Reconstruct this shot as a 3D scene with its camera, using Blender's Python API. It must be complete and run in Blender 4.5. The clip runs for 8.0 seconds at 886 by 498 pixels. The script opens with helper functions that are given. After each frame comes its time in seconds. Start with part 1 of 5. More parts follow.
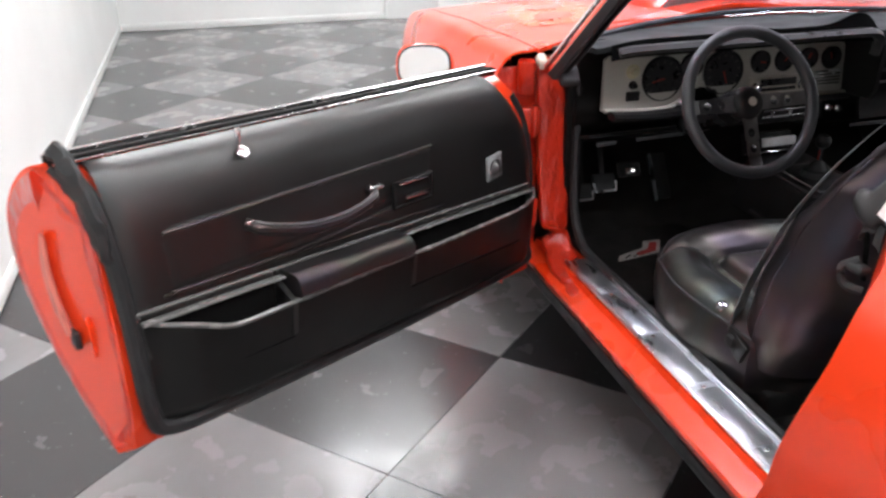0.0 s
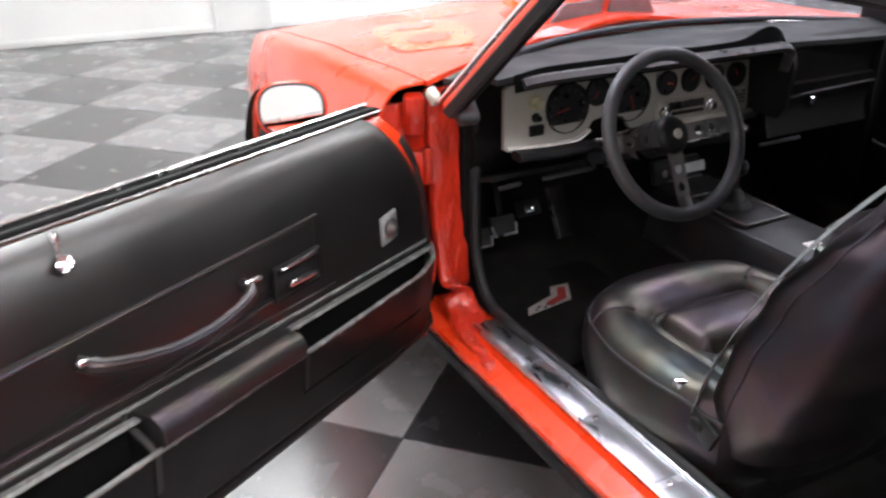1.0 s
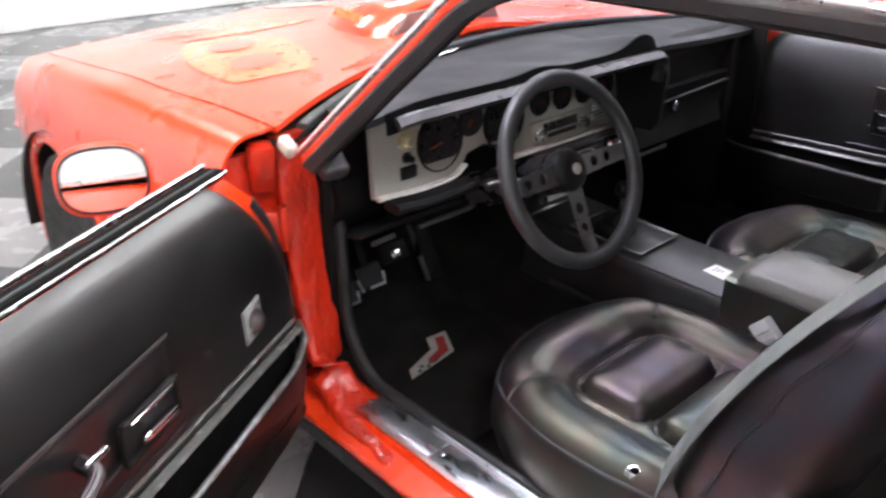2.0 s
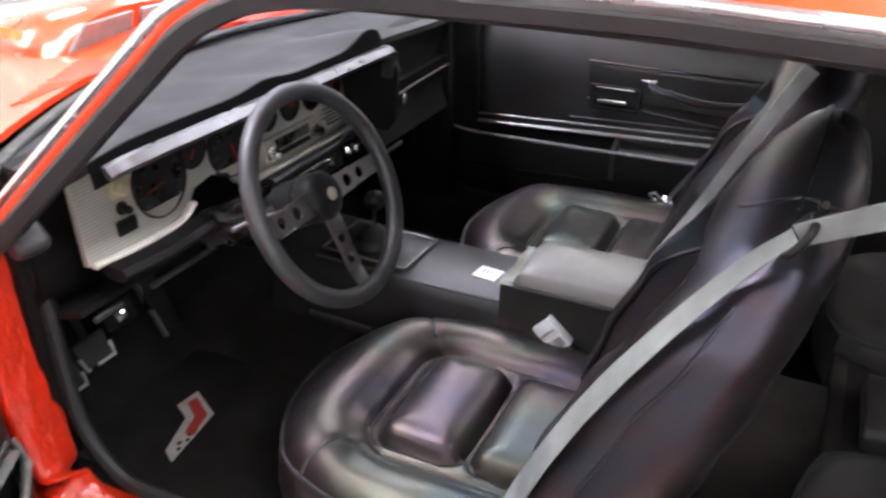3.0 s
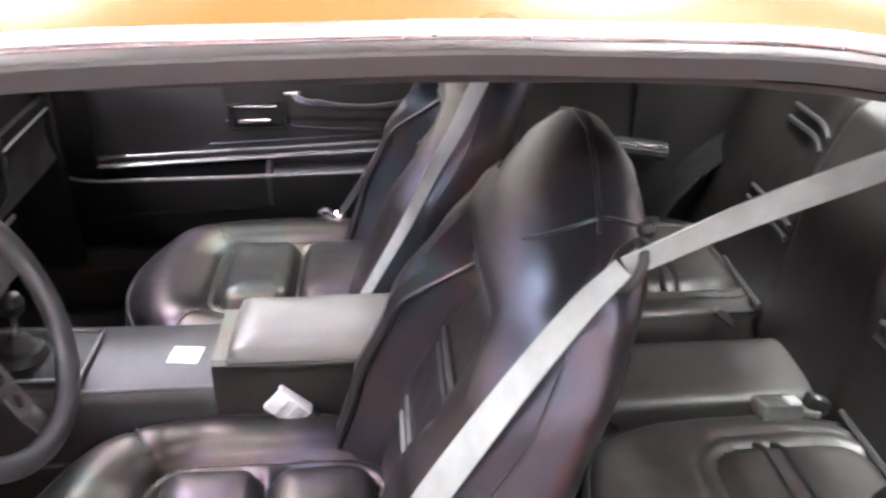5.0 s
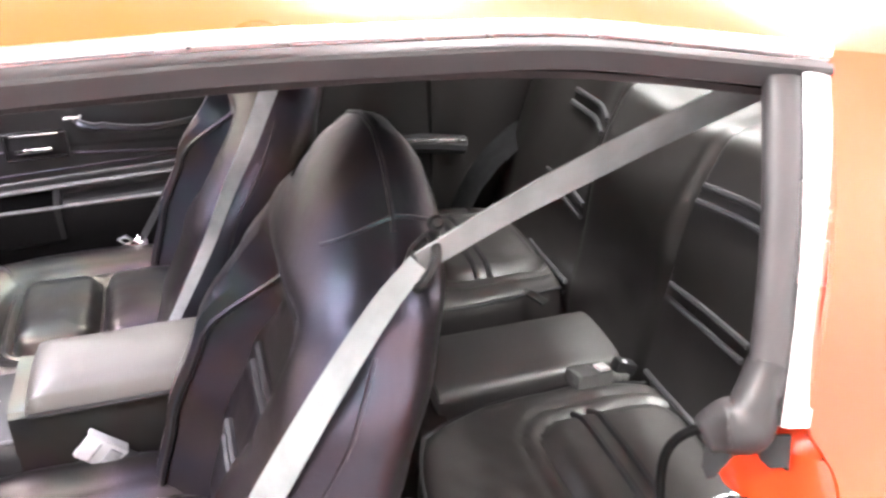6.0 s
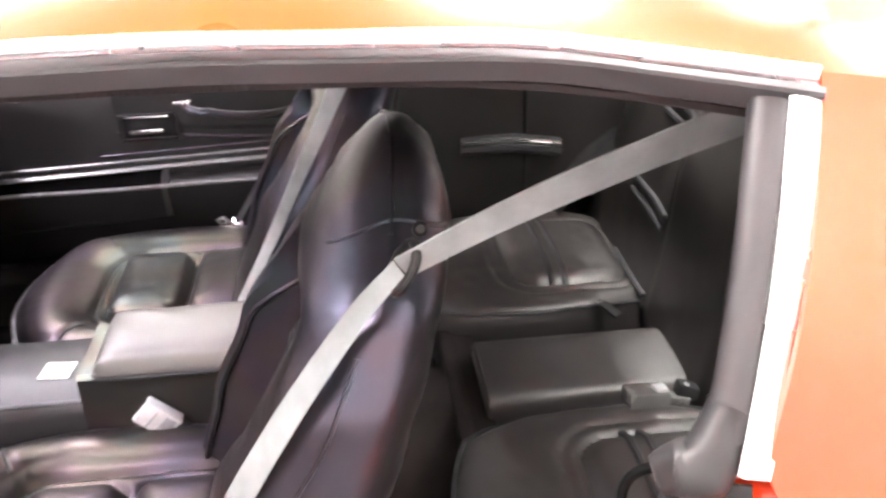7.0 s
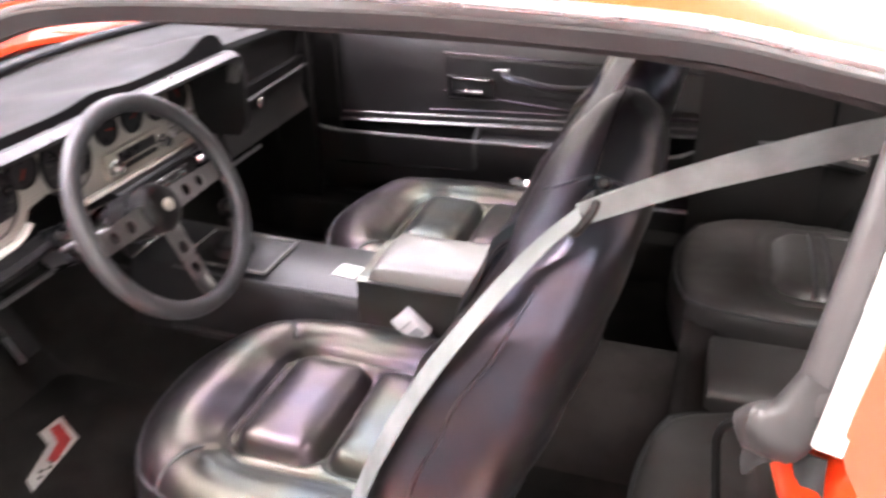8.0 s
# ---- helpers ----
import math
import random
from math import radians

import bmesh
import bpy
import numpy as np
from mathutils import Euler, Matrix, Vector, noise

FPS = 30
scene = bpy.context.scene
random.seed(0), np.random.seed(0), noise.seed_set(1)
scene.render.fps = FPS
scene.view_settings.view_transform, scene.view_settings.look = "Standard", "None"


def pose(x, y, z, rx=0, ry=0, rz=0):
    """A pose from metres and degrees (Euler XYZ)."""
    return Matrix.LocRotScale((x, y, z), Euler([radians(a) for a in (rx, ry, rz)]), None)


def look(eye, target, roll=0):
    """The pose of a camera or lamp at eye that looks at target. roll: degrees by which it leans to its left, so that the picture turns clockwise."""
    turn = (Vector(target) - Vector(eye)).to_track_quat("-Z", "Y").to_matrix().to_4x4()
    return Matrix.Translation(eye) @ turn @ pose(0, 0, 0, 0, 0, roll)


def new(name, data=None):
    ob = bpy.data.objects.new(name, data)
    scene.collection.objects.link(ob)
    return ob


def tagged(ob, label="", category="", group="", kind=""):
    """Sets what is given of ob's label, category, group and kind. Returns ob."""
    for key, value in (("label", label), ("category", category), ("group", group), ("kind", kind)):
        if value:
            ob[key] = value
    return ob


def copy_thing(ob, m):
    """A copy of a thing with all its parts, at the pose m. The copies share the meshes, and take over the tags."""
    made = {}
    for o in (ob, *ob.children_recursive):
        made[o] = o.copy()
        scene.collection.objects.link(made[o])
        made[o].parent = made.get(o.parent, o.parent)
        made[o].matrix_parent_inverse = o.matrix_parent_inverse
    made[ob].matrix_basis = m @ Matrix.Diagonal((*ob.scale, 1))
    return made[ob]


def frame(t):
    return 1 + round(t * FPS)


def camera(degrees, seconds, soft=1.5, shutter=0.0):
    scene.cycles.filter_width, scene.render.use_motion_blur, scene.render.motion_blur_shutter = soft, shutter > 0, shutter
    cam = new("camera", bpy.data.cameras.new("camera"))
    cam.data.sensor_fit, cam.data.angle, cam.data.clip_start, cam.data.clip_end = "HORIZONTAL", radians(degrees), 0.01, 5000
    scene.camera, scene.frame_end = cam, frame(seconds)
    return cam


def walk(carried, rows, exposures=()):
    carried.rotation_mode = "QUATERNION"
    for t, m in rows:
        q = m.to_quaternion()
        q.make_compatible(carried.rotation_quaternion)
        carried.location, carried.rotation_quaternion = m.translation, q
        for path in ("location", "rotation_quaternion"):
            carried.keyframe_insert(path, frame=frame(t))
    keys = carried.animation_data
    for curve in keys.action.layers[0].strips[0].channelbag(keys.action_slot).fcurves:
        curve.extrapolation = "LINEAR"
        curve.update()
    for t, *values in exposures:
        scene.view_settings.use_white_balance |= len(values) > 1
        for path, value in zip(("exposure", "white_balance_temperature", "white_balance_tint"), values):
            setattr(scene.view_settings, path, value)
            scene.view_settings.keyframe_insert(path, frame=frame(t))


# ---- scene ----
cam = camera(55.7, 8.0, 2.6, 0.4)
PATH = [
    (0, (-1.626, -1.732, 1.383), (-1.139, 0.013, 0.536), -1.0),
    (0.5, (-1.61, -1.524, 1.379), (-0.981, 0.176, 0.534), -0.9),
    (1, (-1.591, -1.309, 1.371), (-0.763, 0.303, 0.524), -0.7),
    (1.2, (-1.585, -1.217, 1.366), (-0.671, 0.345, 0.516), -0.5),
    (2.3, (-1.487, -0.828, 1.4), (-0.148, 0.35, 0.494), -0.1),
    (2.5, (-1.455, -0.782, 1.394), (-0.023, 0.275, 0.482), -0.1),
    (3, (-1.399, -0.7, 1.387), (0.197, 0.063, 0.454), 0.2),
    (3.5, (-1.32, -0.62, 1.378), (0.34, -0.035, 0.428), -0.0),
    (4, (-1.248, -0.554, 1.373), (0.467, -0.164, 0.42), 0.0),
    (4.5, (-1.222, -0.515, 1.376), (0.533, -0.402, 0.425), 0.0),
    (5, (-1.209, -0.489, 1.376), (0.549, -0.618, 0.43), 0.2),
    (6.3, (-1.217, -0.543, 1.376), (0.456, -1.109, 0.438), -0.2),
    (6.5, (-1.224, -0.567, 1.38), (0.463, -1.081, 0.436), -0.6),
    (7, (-1.232, -0.663, 1.382), (0.519, -0.856, 0.435), -1.2),
    (7.5, (-1.275, -0.74, 1.385), (0.48, -0.56, 0.443), -1.0),
    (8, (-1.365, -0.816, 1.395), (0.299, -0.239, 0.449), -1.4),
]
EXPOSURES = [(0.0, -0.50, 6500, 10), (1.2, -0.20, 6500, 10), (2.5, 0.10, 6500, 10), (3.5, 0.74, 6550, 11), (5.0, 1.38, 6650, 13), (6.5, 1.48, 6950, 17), (7.3, 1.36, 7050, 18), (8.0, 1.42, 7050, 18)]
walk(cam, [(t, look(eye, target, roll)) for t, eye, target, roll in PATH], EXPOSURES)

# ---- world ----
world = bpy.data.worlds.new("showroom_world")
scene.world = world
world.use_nodes = True
world.node_tree.nodes["Background"].inputs[0].default_value = (0.9, 0.95, 1.0, 1)
world.node_tree.nodes["Background"].inputs[1].default_value = 0.15


# ---- materials ----
def material(name, base, rough=0.5, metal=0.0, coat=0.0, spec=0.5):
    m = bpy.data.materials.new(name)
    m.use_nodes = True
    b = m.node_tree.nodes["Principled BSDF"]
    b.inputs["Base Color"].default_value = (*base, 1)
    b.inputs["Roughness"].default_value = rough
    b.inputs["Metallic"].default_value = metal
    b.inputs["Coat Weight"].default_value = coat
    b.inputs["Coat Roughness"].default_value = 0.04
    b.inputs["Specular IOR Level"].default_value = spec
    return m


def add(m, kind, **values):
    node = m.node_tree.nodes.new(kind)
    for key, value in values.items():
        node.inputs[key.replace("_", " ")].default_value = value
    return node


def coords(m, scale=(1, 1, 1), turn=0.0):
    at = m.node_tree.nodes.new("ShaderNodeTexCoord")
    mp = m.node_tree.nodes.new("ShaderNodeMapping")
    mp.inputs["Scale"].default_value = scale
    mp.inputs["Rotation"].default_value = (0, 0, turn)
    m.node_tree.links.new(at.outputs["Object"], mp.inputs["Vector"])
    return mp.outputs["Vector"]


def noise_tex(m, scale, detail=4.0, rough=0.55, stretch=(1, 1, 1)):
    n = add(m, "ShaderNodeTexNoise", Scale=scale, Detail=detail, Roughness=rough)
    m.node_tree.links.new(coords(m, stretch), n.inputs["Vector"])
    return n


def ramp(m, fac, low, high, a=0.35, b=0.65):
    r = m.node_tree.nodes.new("ShaderNodeValToRGB")
    r.color_ramp.elements[0].position, r.color_ramp.elements[1].position = a, b
    r.color_ramp.elements[0].color, r.color_ramp.elements[1].color = (*low, 1), (*high, 1)
    m.node_tree.links.new(fac, r.inputs["Fac"])
    return r


def spread(m, fac, low, high, socket, a=0.35, b=0.65):
    r = m.node_tree.nodes.new("ShaderNodeMapRange")
    for key, value in zip(("From Min", "From Max", "To Min", "To Max"), (a, b, low, high)):
        r.inputs[key].default_value = value
    m.node_tree.links.new(fac, r.inputs["Value"])
    m.node_tree.links.new(r.outputs["Result"], m.node_tree.nodes["Principled BSDF"].inputs[socket])


def tint(m, fac, low, high, a=0.35, b=0.65):
    r = ramp(m, fac, low, high, a, b)
    m.node_tree.links.new(r.outputs["Color"], m.node_tree.nodes["Principled BSDF"].inputs["Base Color"])
    return r


def relief(m, fac, strength, distance=0.002):
    b = add(m, "ShaderNodeBump", Strength=strength, Distance=distance)
    m.node_tree.links.new(fac, b.inputs["Height"])
    m.node_tree.links.new(b.outputs["Normal"], m.node_tree.nodes["Principled BSDF"].inputs["Normal"])


def mk_paint(name, base):
    m = material(name, base, 0.34, 0.0, 0.85, 0.35)
    m.node_tree.nodes["Principled BSDF"].inputs["Coat Roughness"].default_value = 0.15
    n = noise_tex(m, 3.0, 5)
    tint(m, n.outputs["Fac"], tuple(c * 0.97 for c in base), tuple(min(1, c * 1.03) for c in base))
    w = noise_tex(m, 5.0, 2)
    spread(m, w.outputs["Fac"], 0.27, 0.31, "Roughness")
    return m


def mk_jamb(name, base):
    """Thick glossy paint over uneven pressed metal."""
    m = material(name, base, 0.3, 0.0, 1.0, 0.4)
    m.node_tree.nodes["Principled BSDF"].inputs["Coat Roughness"].default_value = 0.06
    n = noise_tex(m, 9.0, 4)
    tint(m, n.outputs["Fac"], tuple(c * 0.9 for c in base), tuple(min(1, c * 1.05) for c in base))
    lumps = noise_tex(m, 46.0, 3, 0.5, (1.0, 1.0, 0.5))
    b = add(m, "ShaderNodeBump", Strength=0.65, Distance=0.014)
    m.node_tree.links.new(lumps.outputs["Fac"], b.inputs["Height"])
    for socket in ("Normal", "Coat Normal"):
        m.node_tree.links.new(b.outputs["Normal"], m.node_tree.nodes["Principled BSDF"].inputs[socket])
    return m


def mk_vinyl(name, base, r0=0.32, r1=0.5, grain=420.0, depth=0.25, spec=0.5, crumple=0.0, film=()):
    m = material(name, base, 0.4, 0, 0, spec)
    big = noise_tex(m, 6.0, 5)
    tint(m, big.outputs["Fac"], tuple(c * 0.9 for c in base), tuple(c * 1.12 for c in base))
    mid = noise_tex(m, 7.0, 2)
    spread(m, mid.outputs["Fac"], r0, r1, "Roughness")
    v = add(m, "ShaderNodeTexVoronoi", Scale=grain)
    m.node_tree.links.new(coords(m), v.inputs["Vector"])
    soft = noise_tex(m, 16.0, 5)
    mix = add(m, "ShaderNodeMath")
    mix.operation = "MULTIPLY_ADD"
    mix.inputs[1].default_value = 6.0
    m.node_tree.links.new(soft.outputs["Fac"], mix.inputs[0])
    m.node_tree.links.new(v.outputs["Distance"], mix.inputs[2])
    relief(m, mix.outputs["Value"], depth * 0.35, 0.0008)
    if crumple:
        fold = noise_tex(m, 8.0, 3, 0.5, (1.0, 1.5, 1.0))
        fold.inputs["Distortion"].default_value = 1.2
        soft_bump = add(m, "ShaderNodeBump", Strength=crumple, Distance=0.012)
        m.node_tree.links.new(fold.outputs["Fac"], soft_bump.inputs["Height"])
        fine = [n for n in m.node_tree.nodes if n.type == "BUMP" and n != soft_bump][0]
        m.node_tree.links.new(soft_bump.outputs["Normal"], fine.inputs["Normal"])
    if film:
        # a thin uneven film, added to tint the highlights gold and violet
        m.node_tree.nodes["Principled BSDF"].inputs["Thin Film IOR"].default_value = film[0]
        film_range = add(m, "ShaderNodeMapRange")
        film_range.inputs["From Min"].default_value, film_range.inputs["From Max"].default_value = 0.3, 0.7
        film_range.inputs["To Min"].default_value, film_range.inputs["To Max"].default_value = film[1:]
        m.node_tree.links.new(noise_tex(m, 5.0, 2).outputs["Fac"], film_range.inputs["Value"])
        m.node_tree.links.new(film_range.outputs["Result"], m.node_tree.nodes["Principled BSDF"].inputs["Thin Film Thickness"])
    return m


def mk_cloth(name, base, grain=700.0, depth=0.7, rough=0.95):
    m = material(name, base, rough, 0, 0, 0.2)
    big = noise_tex(m, 9.0, 5)
    tint(m, big.outputs["Fac"], tuple(c * 0.7 for c in base), tuple(c * 1.4 for c in base))
    n = noise_tex(m, grain, 3)
    relief(m, n.outputs["Fac"], depth, 0.003)
    return m


def mk_metal(name, base, r0, r1, scratch=(1, 1, 1), grain=60.0, dents=0.02):
    m = material(name, base, r0, 1.0)
    n = noise_tex(m, grain, 5, 0.6, scratch)
    spread(m, n.outputs["Fac"], r0, r1, "Roughness")
    relief(m, n.outputs["Fac"], dents, 0.0005 if dents < 0.1 else 0.004)
    return m


def mk_plain(name, base, rough, coat=0.0, spec=0.5):
    m = material(name, base, rough, 0, coat, spec)
    n = noise_tex(m, 30.0, 4)
    tint(m, n.outputs["Fac"], tuple(c * 0.85 for c in base), tuple(min(1, c * 1.1) for c in base))
    spread(m, n.outputs["Fac"], rough * 0.85, min(1, rough * 1.2), "Roughness")
    return m


def mk_tile(name, base, fleck, rough):
    m = material(name, base, rough, 0, 0.65, 0.5)
    m.node_tree.nodes["Principled BSDF"].inputs["Coat Roughness"].default_value = 0.38
    info = m.node_tree.nodes.new("ShaderNodeObjectInfo")
    big = noise_tex(m, 4.0, 5)
    sp = add(m, "ShaderNodeTexVoronoi", Scale=50.0)
    m.node_tree.links.new(coords(m), sp.inputs["Vector"])
    low = ramp(m, big.outputs["Fac"], tuple(c * 0.88 for c in base), tuple(c * 1.12 for c in base))
    shade = m.node_tree.nodes.new("ShaderNodeMix")
    shade.data_type = "RGBA"
    shade.blend_type = "MULTIPLY"
    grey = ramp(m, info.outputs["Random"], (0.9, 0.9, 0.9), (1.0, 1.0, 1.0), 0.0, 1.0)
    shade.inputs[0].default_value = 1.0
    m.node_tree.links.new(low.outputs["Color"], shade.inputs[6])
    m.node_tree.links.new(grey.outputs["Color"], shade.inputs[7])
    wide = noise_tex(m, 55.0, 2)
    spot = ramp(m, sp.outputs["Distance"], (1, 1, 1), (0, 0, 0), 0.045, 0.075)
    gate = ramp(m, wide.outputs["Fac"], (0, 0, 0), (1, 1, 1), 0.46, 0.52)
    both = m.node_tree.nodes.new("ShaderNodeMath")
    both.operation = "MULTIPLY"
    m.node_tree.links.new(spot.outputs["Color"], both.inputs[0])
    m.node_tree.links.new(gate.outputs["Color"], both.inputs[1])
    mix = m.node_tree.nodes.new("ShaderNodeMix")
    mix.data_type = "RGBA"
    mix.inputs[7].default_value = (*fleck, 1)
    m.node_tree.links.new(both.outputs["Value"], mix.inputs[0])
    m.node_tree.links.new(shade.outputs[2], mix.inputs[6])
    m.node_tree.links.new(mix.outputs[2], m.node_tree.nodes["Principled BSDF"].inputs["Base Color"])
    wear = noise_tex(m, 7.0, 6)
    spread(m, wear.outputs["Fac"], rough * 0.8, rough * 1.5, "Roughness")
    relief(m, noise_tex(m, 16.0, 3).outputs["Fac"], 0.03, 0.002)
    return m


def mk_lines(name, base, pitch, depth, r0, r1):
    """Brushed aluminium with fine horizontal ribs."""
    m = material(name, base, r0, 0.5)
    w = add(m, "ShaderNodeTexWave", Scale=pitch, Distortion=0.0)
    w.bands_direction = "Z"
    m.node_tree.links.new(coords(m), w.inputs["Vector"])
    n = noise_tex(m, 40.0, 5)
    spread(m, n.outputs["Fac"], r0, r1, "Roughness")
    tint(m, w.outputs["Fac"], tuple(c * 0.80 for c in base), base, 0.1, 0.6)
    relief(m, w.outputs["Fac"], depth, 0.002)
    return m


def mk_glow(name, colour, power):
    m = material(name, (0.9, 0.9, 0.9), 0.5)
    b = m.node_tree.nodes["Principled BSDF"]
    b.inputs["Emission Color"].default_value = (*colour, 1)
    b.inputs["Emission Strength"].default_value = power
    return m


def mk_pane(name, tint_):
    """A thin car window: light goes straight through, slightly dimmed, with a faint mirror image on it."""
    m = material(name, tint_, 0.0)
    tree = m.node_tree
    clear = add(m, "ShaderNodeBsdfTransparent", Color=(*tint_, 1))
    gloss = add(m, "ShaderNodeBsdfGlossy", Roughness=0.02)
    mix = tree.nodes.new("ShaderNodeMixShader")
    mix.inputs["Fac"].default_value = 0.05
    tree.links.new(clear.outputs["BSDF"], mix.inputs[1])
    tree.links.new(gloss.outputs["BSDF"], mix.inputs[2])
    tree.links.new(mix.outputs["Shader"], tree.nodes["Material Output"].inputs["Surface"])
    tree.nodes.remove(tree.nodes["Principled BSDF"])
    return m


def mk_wall(name, base):
    m = material(name, base, 0.55)
    n = noise_tex(m, 1.3, 3)
    tint(m, n.outputs["Fac"], tuple(c * 0.96 for c in base), tuple(c * 1.03 for c in base))
    return m


RED = mk_paint("red_paint", (0.78, 0.046, 0.008))
REAR_VINYL = mk_vinyl("lifted_rear_vinyl", (0.050, 0.045, 0.044), 0.34, 0.46, 420.0, 0.22, 0.9, 0.06)
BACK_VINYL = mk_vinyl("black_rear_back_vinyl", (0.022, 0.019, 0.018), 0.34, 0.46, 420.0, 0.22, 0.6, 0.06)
JAMB = mk_jamb("darkened_red_jamb_paint", (0.58, 0.026, 0.008))
VINYL = mk_vinyl("black_vinyl", (0.0105, 0.0094, 0.0106), 0.31, 0.46, 420.0, 0.22, 0.50, 0.10, (1.55, 255.0, 400.0))
SHELL_VINYL = mk_vinyl("lifted_seat_back_vinyl", (0.0130, 0.0112, 0.0122), 0.30, 0.46, 420.0, 0.22, 0.80, 0.14, (1.60, 205.0, 325.0))
VINYL_DOOR = mk_vinyl("black_door_vinyl", (0.0070, 0.0062, 0.0064), 0.32, 0.42, 520.0, 0.25, 0.85)
LOWER_TRIM = mk_vinyl("black_lower_trim", (0.006, 0.0055, 0.0055), 0.38, 0.46, 520.0, 0.3, 0.3)
DASH_PAD = mk_vinyl("black_dash_pad", (0.013, 0.0138, 0.0136), 0.52, 0.66, 300.0, 0.4, 0.3)
PLASTIC = mk_plain("black_plastic", (0.008, 0.0075, 0.0078), 0.48, 0.0, 0.3)
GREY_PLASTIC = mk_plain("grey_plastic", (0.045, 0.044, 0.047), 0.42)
RUBBER = mk_plain("black_rubber", (0.011, 0.011, 0.012), 0.6)
BOOT_RUBBER = mk_plain("dark_boot_rubber", (0.020, 0.0185, 0.0195), 0.45)
GREY_RUBBER = mk_plain("grey_rubber_seal", (0.034, 0.031, 0.033), 0.45)
LID_VINYL = mk_vinyl("lit_lid_vinyl", (0.078, 0.071, 0.063), 0.36, 0.48, 420.0, 0.25, 0.8, 0.08)
SIDE_TRIM = mk_vinyl("side_trim_vinyl", (0.014, 0.0122, 0.0122), 0.38, 0.50, 420.0, 0.25, 0.4)
PALE_RED = mk_plain("pale_red_paint", (0.62, 0.16, 0.12), 0.5)
WHEEL_PAD = mk_vinyl("wheel_padding", (0.027, 0.027, 0.0295), 0.42, 0.52, 500.0, 0.3, 0.7)
CONSOLE = mk_vinyl("console_vinyl", (0.0105, 0.0102, 0.0115), 0.40, 0.5, 420.0, 0.25, 0.5)
CARPET = mk_cloth("black_carpet", (0.014, 0.0125, 0.012))
RISER = mk_cloth("lifted_rear_carpet", (0.034, 0.028, 0.0275))
HEADLINER = mk_cloth("dark_headliner", (0.022, 0.017, 0.018), 300.0, 0.3)
BELT = mk_cloth("grey_belt_webbing", (0.175, 0.187, 0.19), 900.0, 0.4, 0.6)
PALE_BELT = mk_cloth("brightened_belt_webbing", (0.40, 0.42, 0.42), 900.0, 0.4, 0.6)
CHROME = mk_metal("chrome", (0.80, 0.80, 0.82), 0.06, 0.16)
STEEL = mk_metal("polished_trim", (0.82, 0.82, 0.83), 0.20, 0.30, (1, 1, 1), 12.0)
SPOKE = mk_metal("dull_spoke_metal", (0.22, 0.21, 0.21), 0.30, 0.42, (1, 1, 1), 20.0)
SILL = mk_metal("scuffed_aluminium", (0.74, 0.76, 0.81), 0.24, 0.42, (2.5, 0.7, 1), 9.0, 0.07)
BEZEL = mk_lines("ribbed_aluminium", (0.55, 0.53, 0.475), 52.0, 0.2, 0.36, 0.48)
BROW = mk_plain("satin_dark_brow", (0.038, 0.0365, 0.036), 0.32, 0.0, 0.8)
PLATE = mk_plain("satin_metal_plate", (0.26, 0.26, 0.265), 0.28)
SILVER = mk_plain("satin_silver_face", (0.52, 0.52, 0.53), 0.34)
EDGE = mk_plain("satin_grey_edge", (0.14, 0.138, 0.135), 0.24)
DEEP_BLACK = mk_plain("deep_matte_black", (0.005, 0.005, 0.005), 0.95, 0.0, 0.05)
GAUGE = mk_plain("gauge_face", (0.010, 0.009, 0.010), 0.3)
DASH = mk_vinyl("black_dash_vinyl", (0.0042, 0.0036, 0.0034), 0.55, 0.65, 420.0, 0.2, 0.14)
MARK = mk_plain("dim_gauge_marks", (0.10, 0.09, 0.08), 0.5)
PALE_KNOB = mk_plain("pale_cream_knob", (0.50, 0.47, 0.30), 0.4)
COLUMN = mk_plain("satin_black_column", (0.022, 0.023, 0.026), 0.26, 0.0, 0.9)
BEIGE = mk_plain("beige_metal_face", (0.46, 0.43, 0.37), 0.38)
NEEDLE = mk_plain("orange_needle", (0.45, 0.03, 0.012), 0.5)
WHITE = mk_plain("white_label", (0.80, 0.80, 0.78), 0.5)
EMBLEM_RED = mk_plain("red_emblem", (0.35, 0.03, 0.03), 0.8)
EMBLEM_WHITE = mk_plain("white_emblem", (0.42, 0.40, 0.39), 0.8)
DECAL = mk_plain("gold_decal", (0.81, 0.125, 0.018), 0.3, 1.0)
DECAL_DARK = mk_plain("orange_decal", (0.78, 0.075, 0.011), 0.3, 1.0)
WALL = mk_wall("white_wall_paint", (0.74, 0.75, 0.74))
CEILING = mk_plain("ceiling_paint", (0.46, 0.46, 0.46), 0.8)
TILE_DARK = mk_tile("dark_tile", (0.020, 0.019, 0.021), (0.62, 0.62, 0.62), 0.19)
TILE_LIGHT = mk_tile("light_tile", (0.175, 0.170, 0.175), (0.215, 0.215, 0.215), 0.22)
TYRE = mk_plain("tyre_rubber", (0.02, 0.02, 0.02), 0.75)
MIRROR = material("mirror_glass", (0.70, 0.71, 0.70), 0.015, 1.0)
LIGHT = mk_glow("light_panel", (0.97, 0.985, 1.0), 63.0)
GLASS = mk_pane("lightly_tinted_glass", (0.88, 0.90, 0.89))
SCREEN_GLASS = mk_pane("blue_tinted_windscreen_glass", (0.92, 0.915, 0.975))


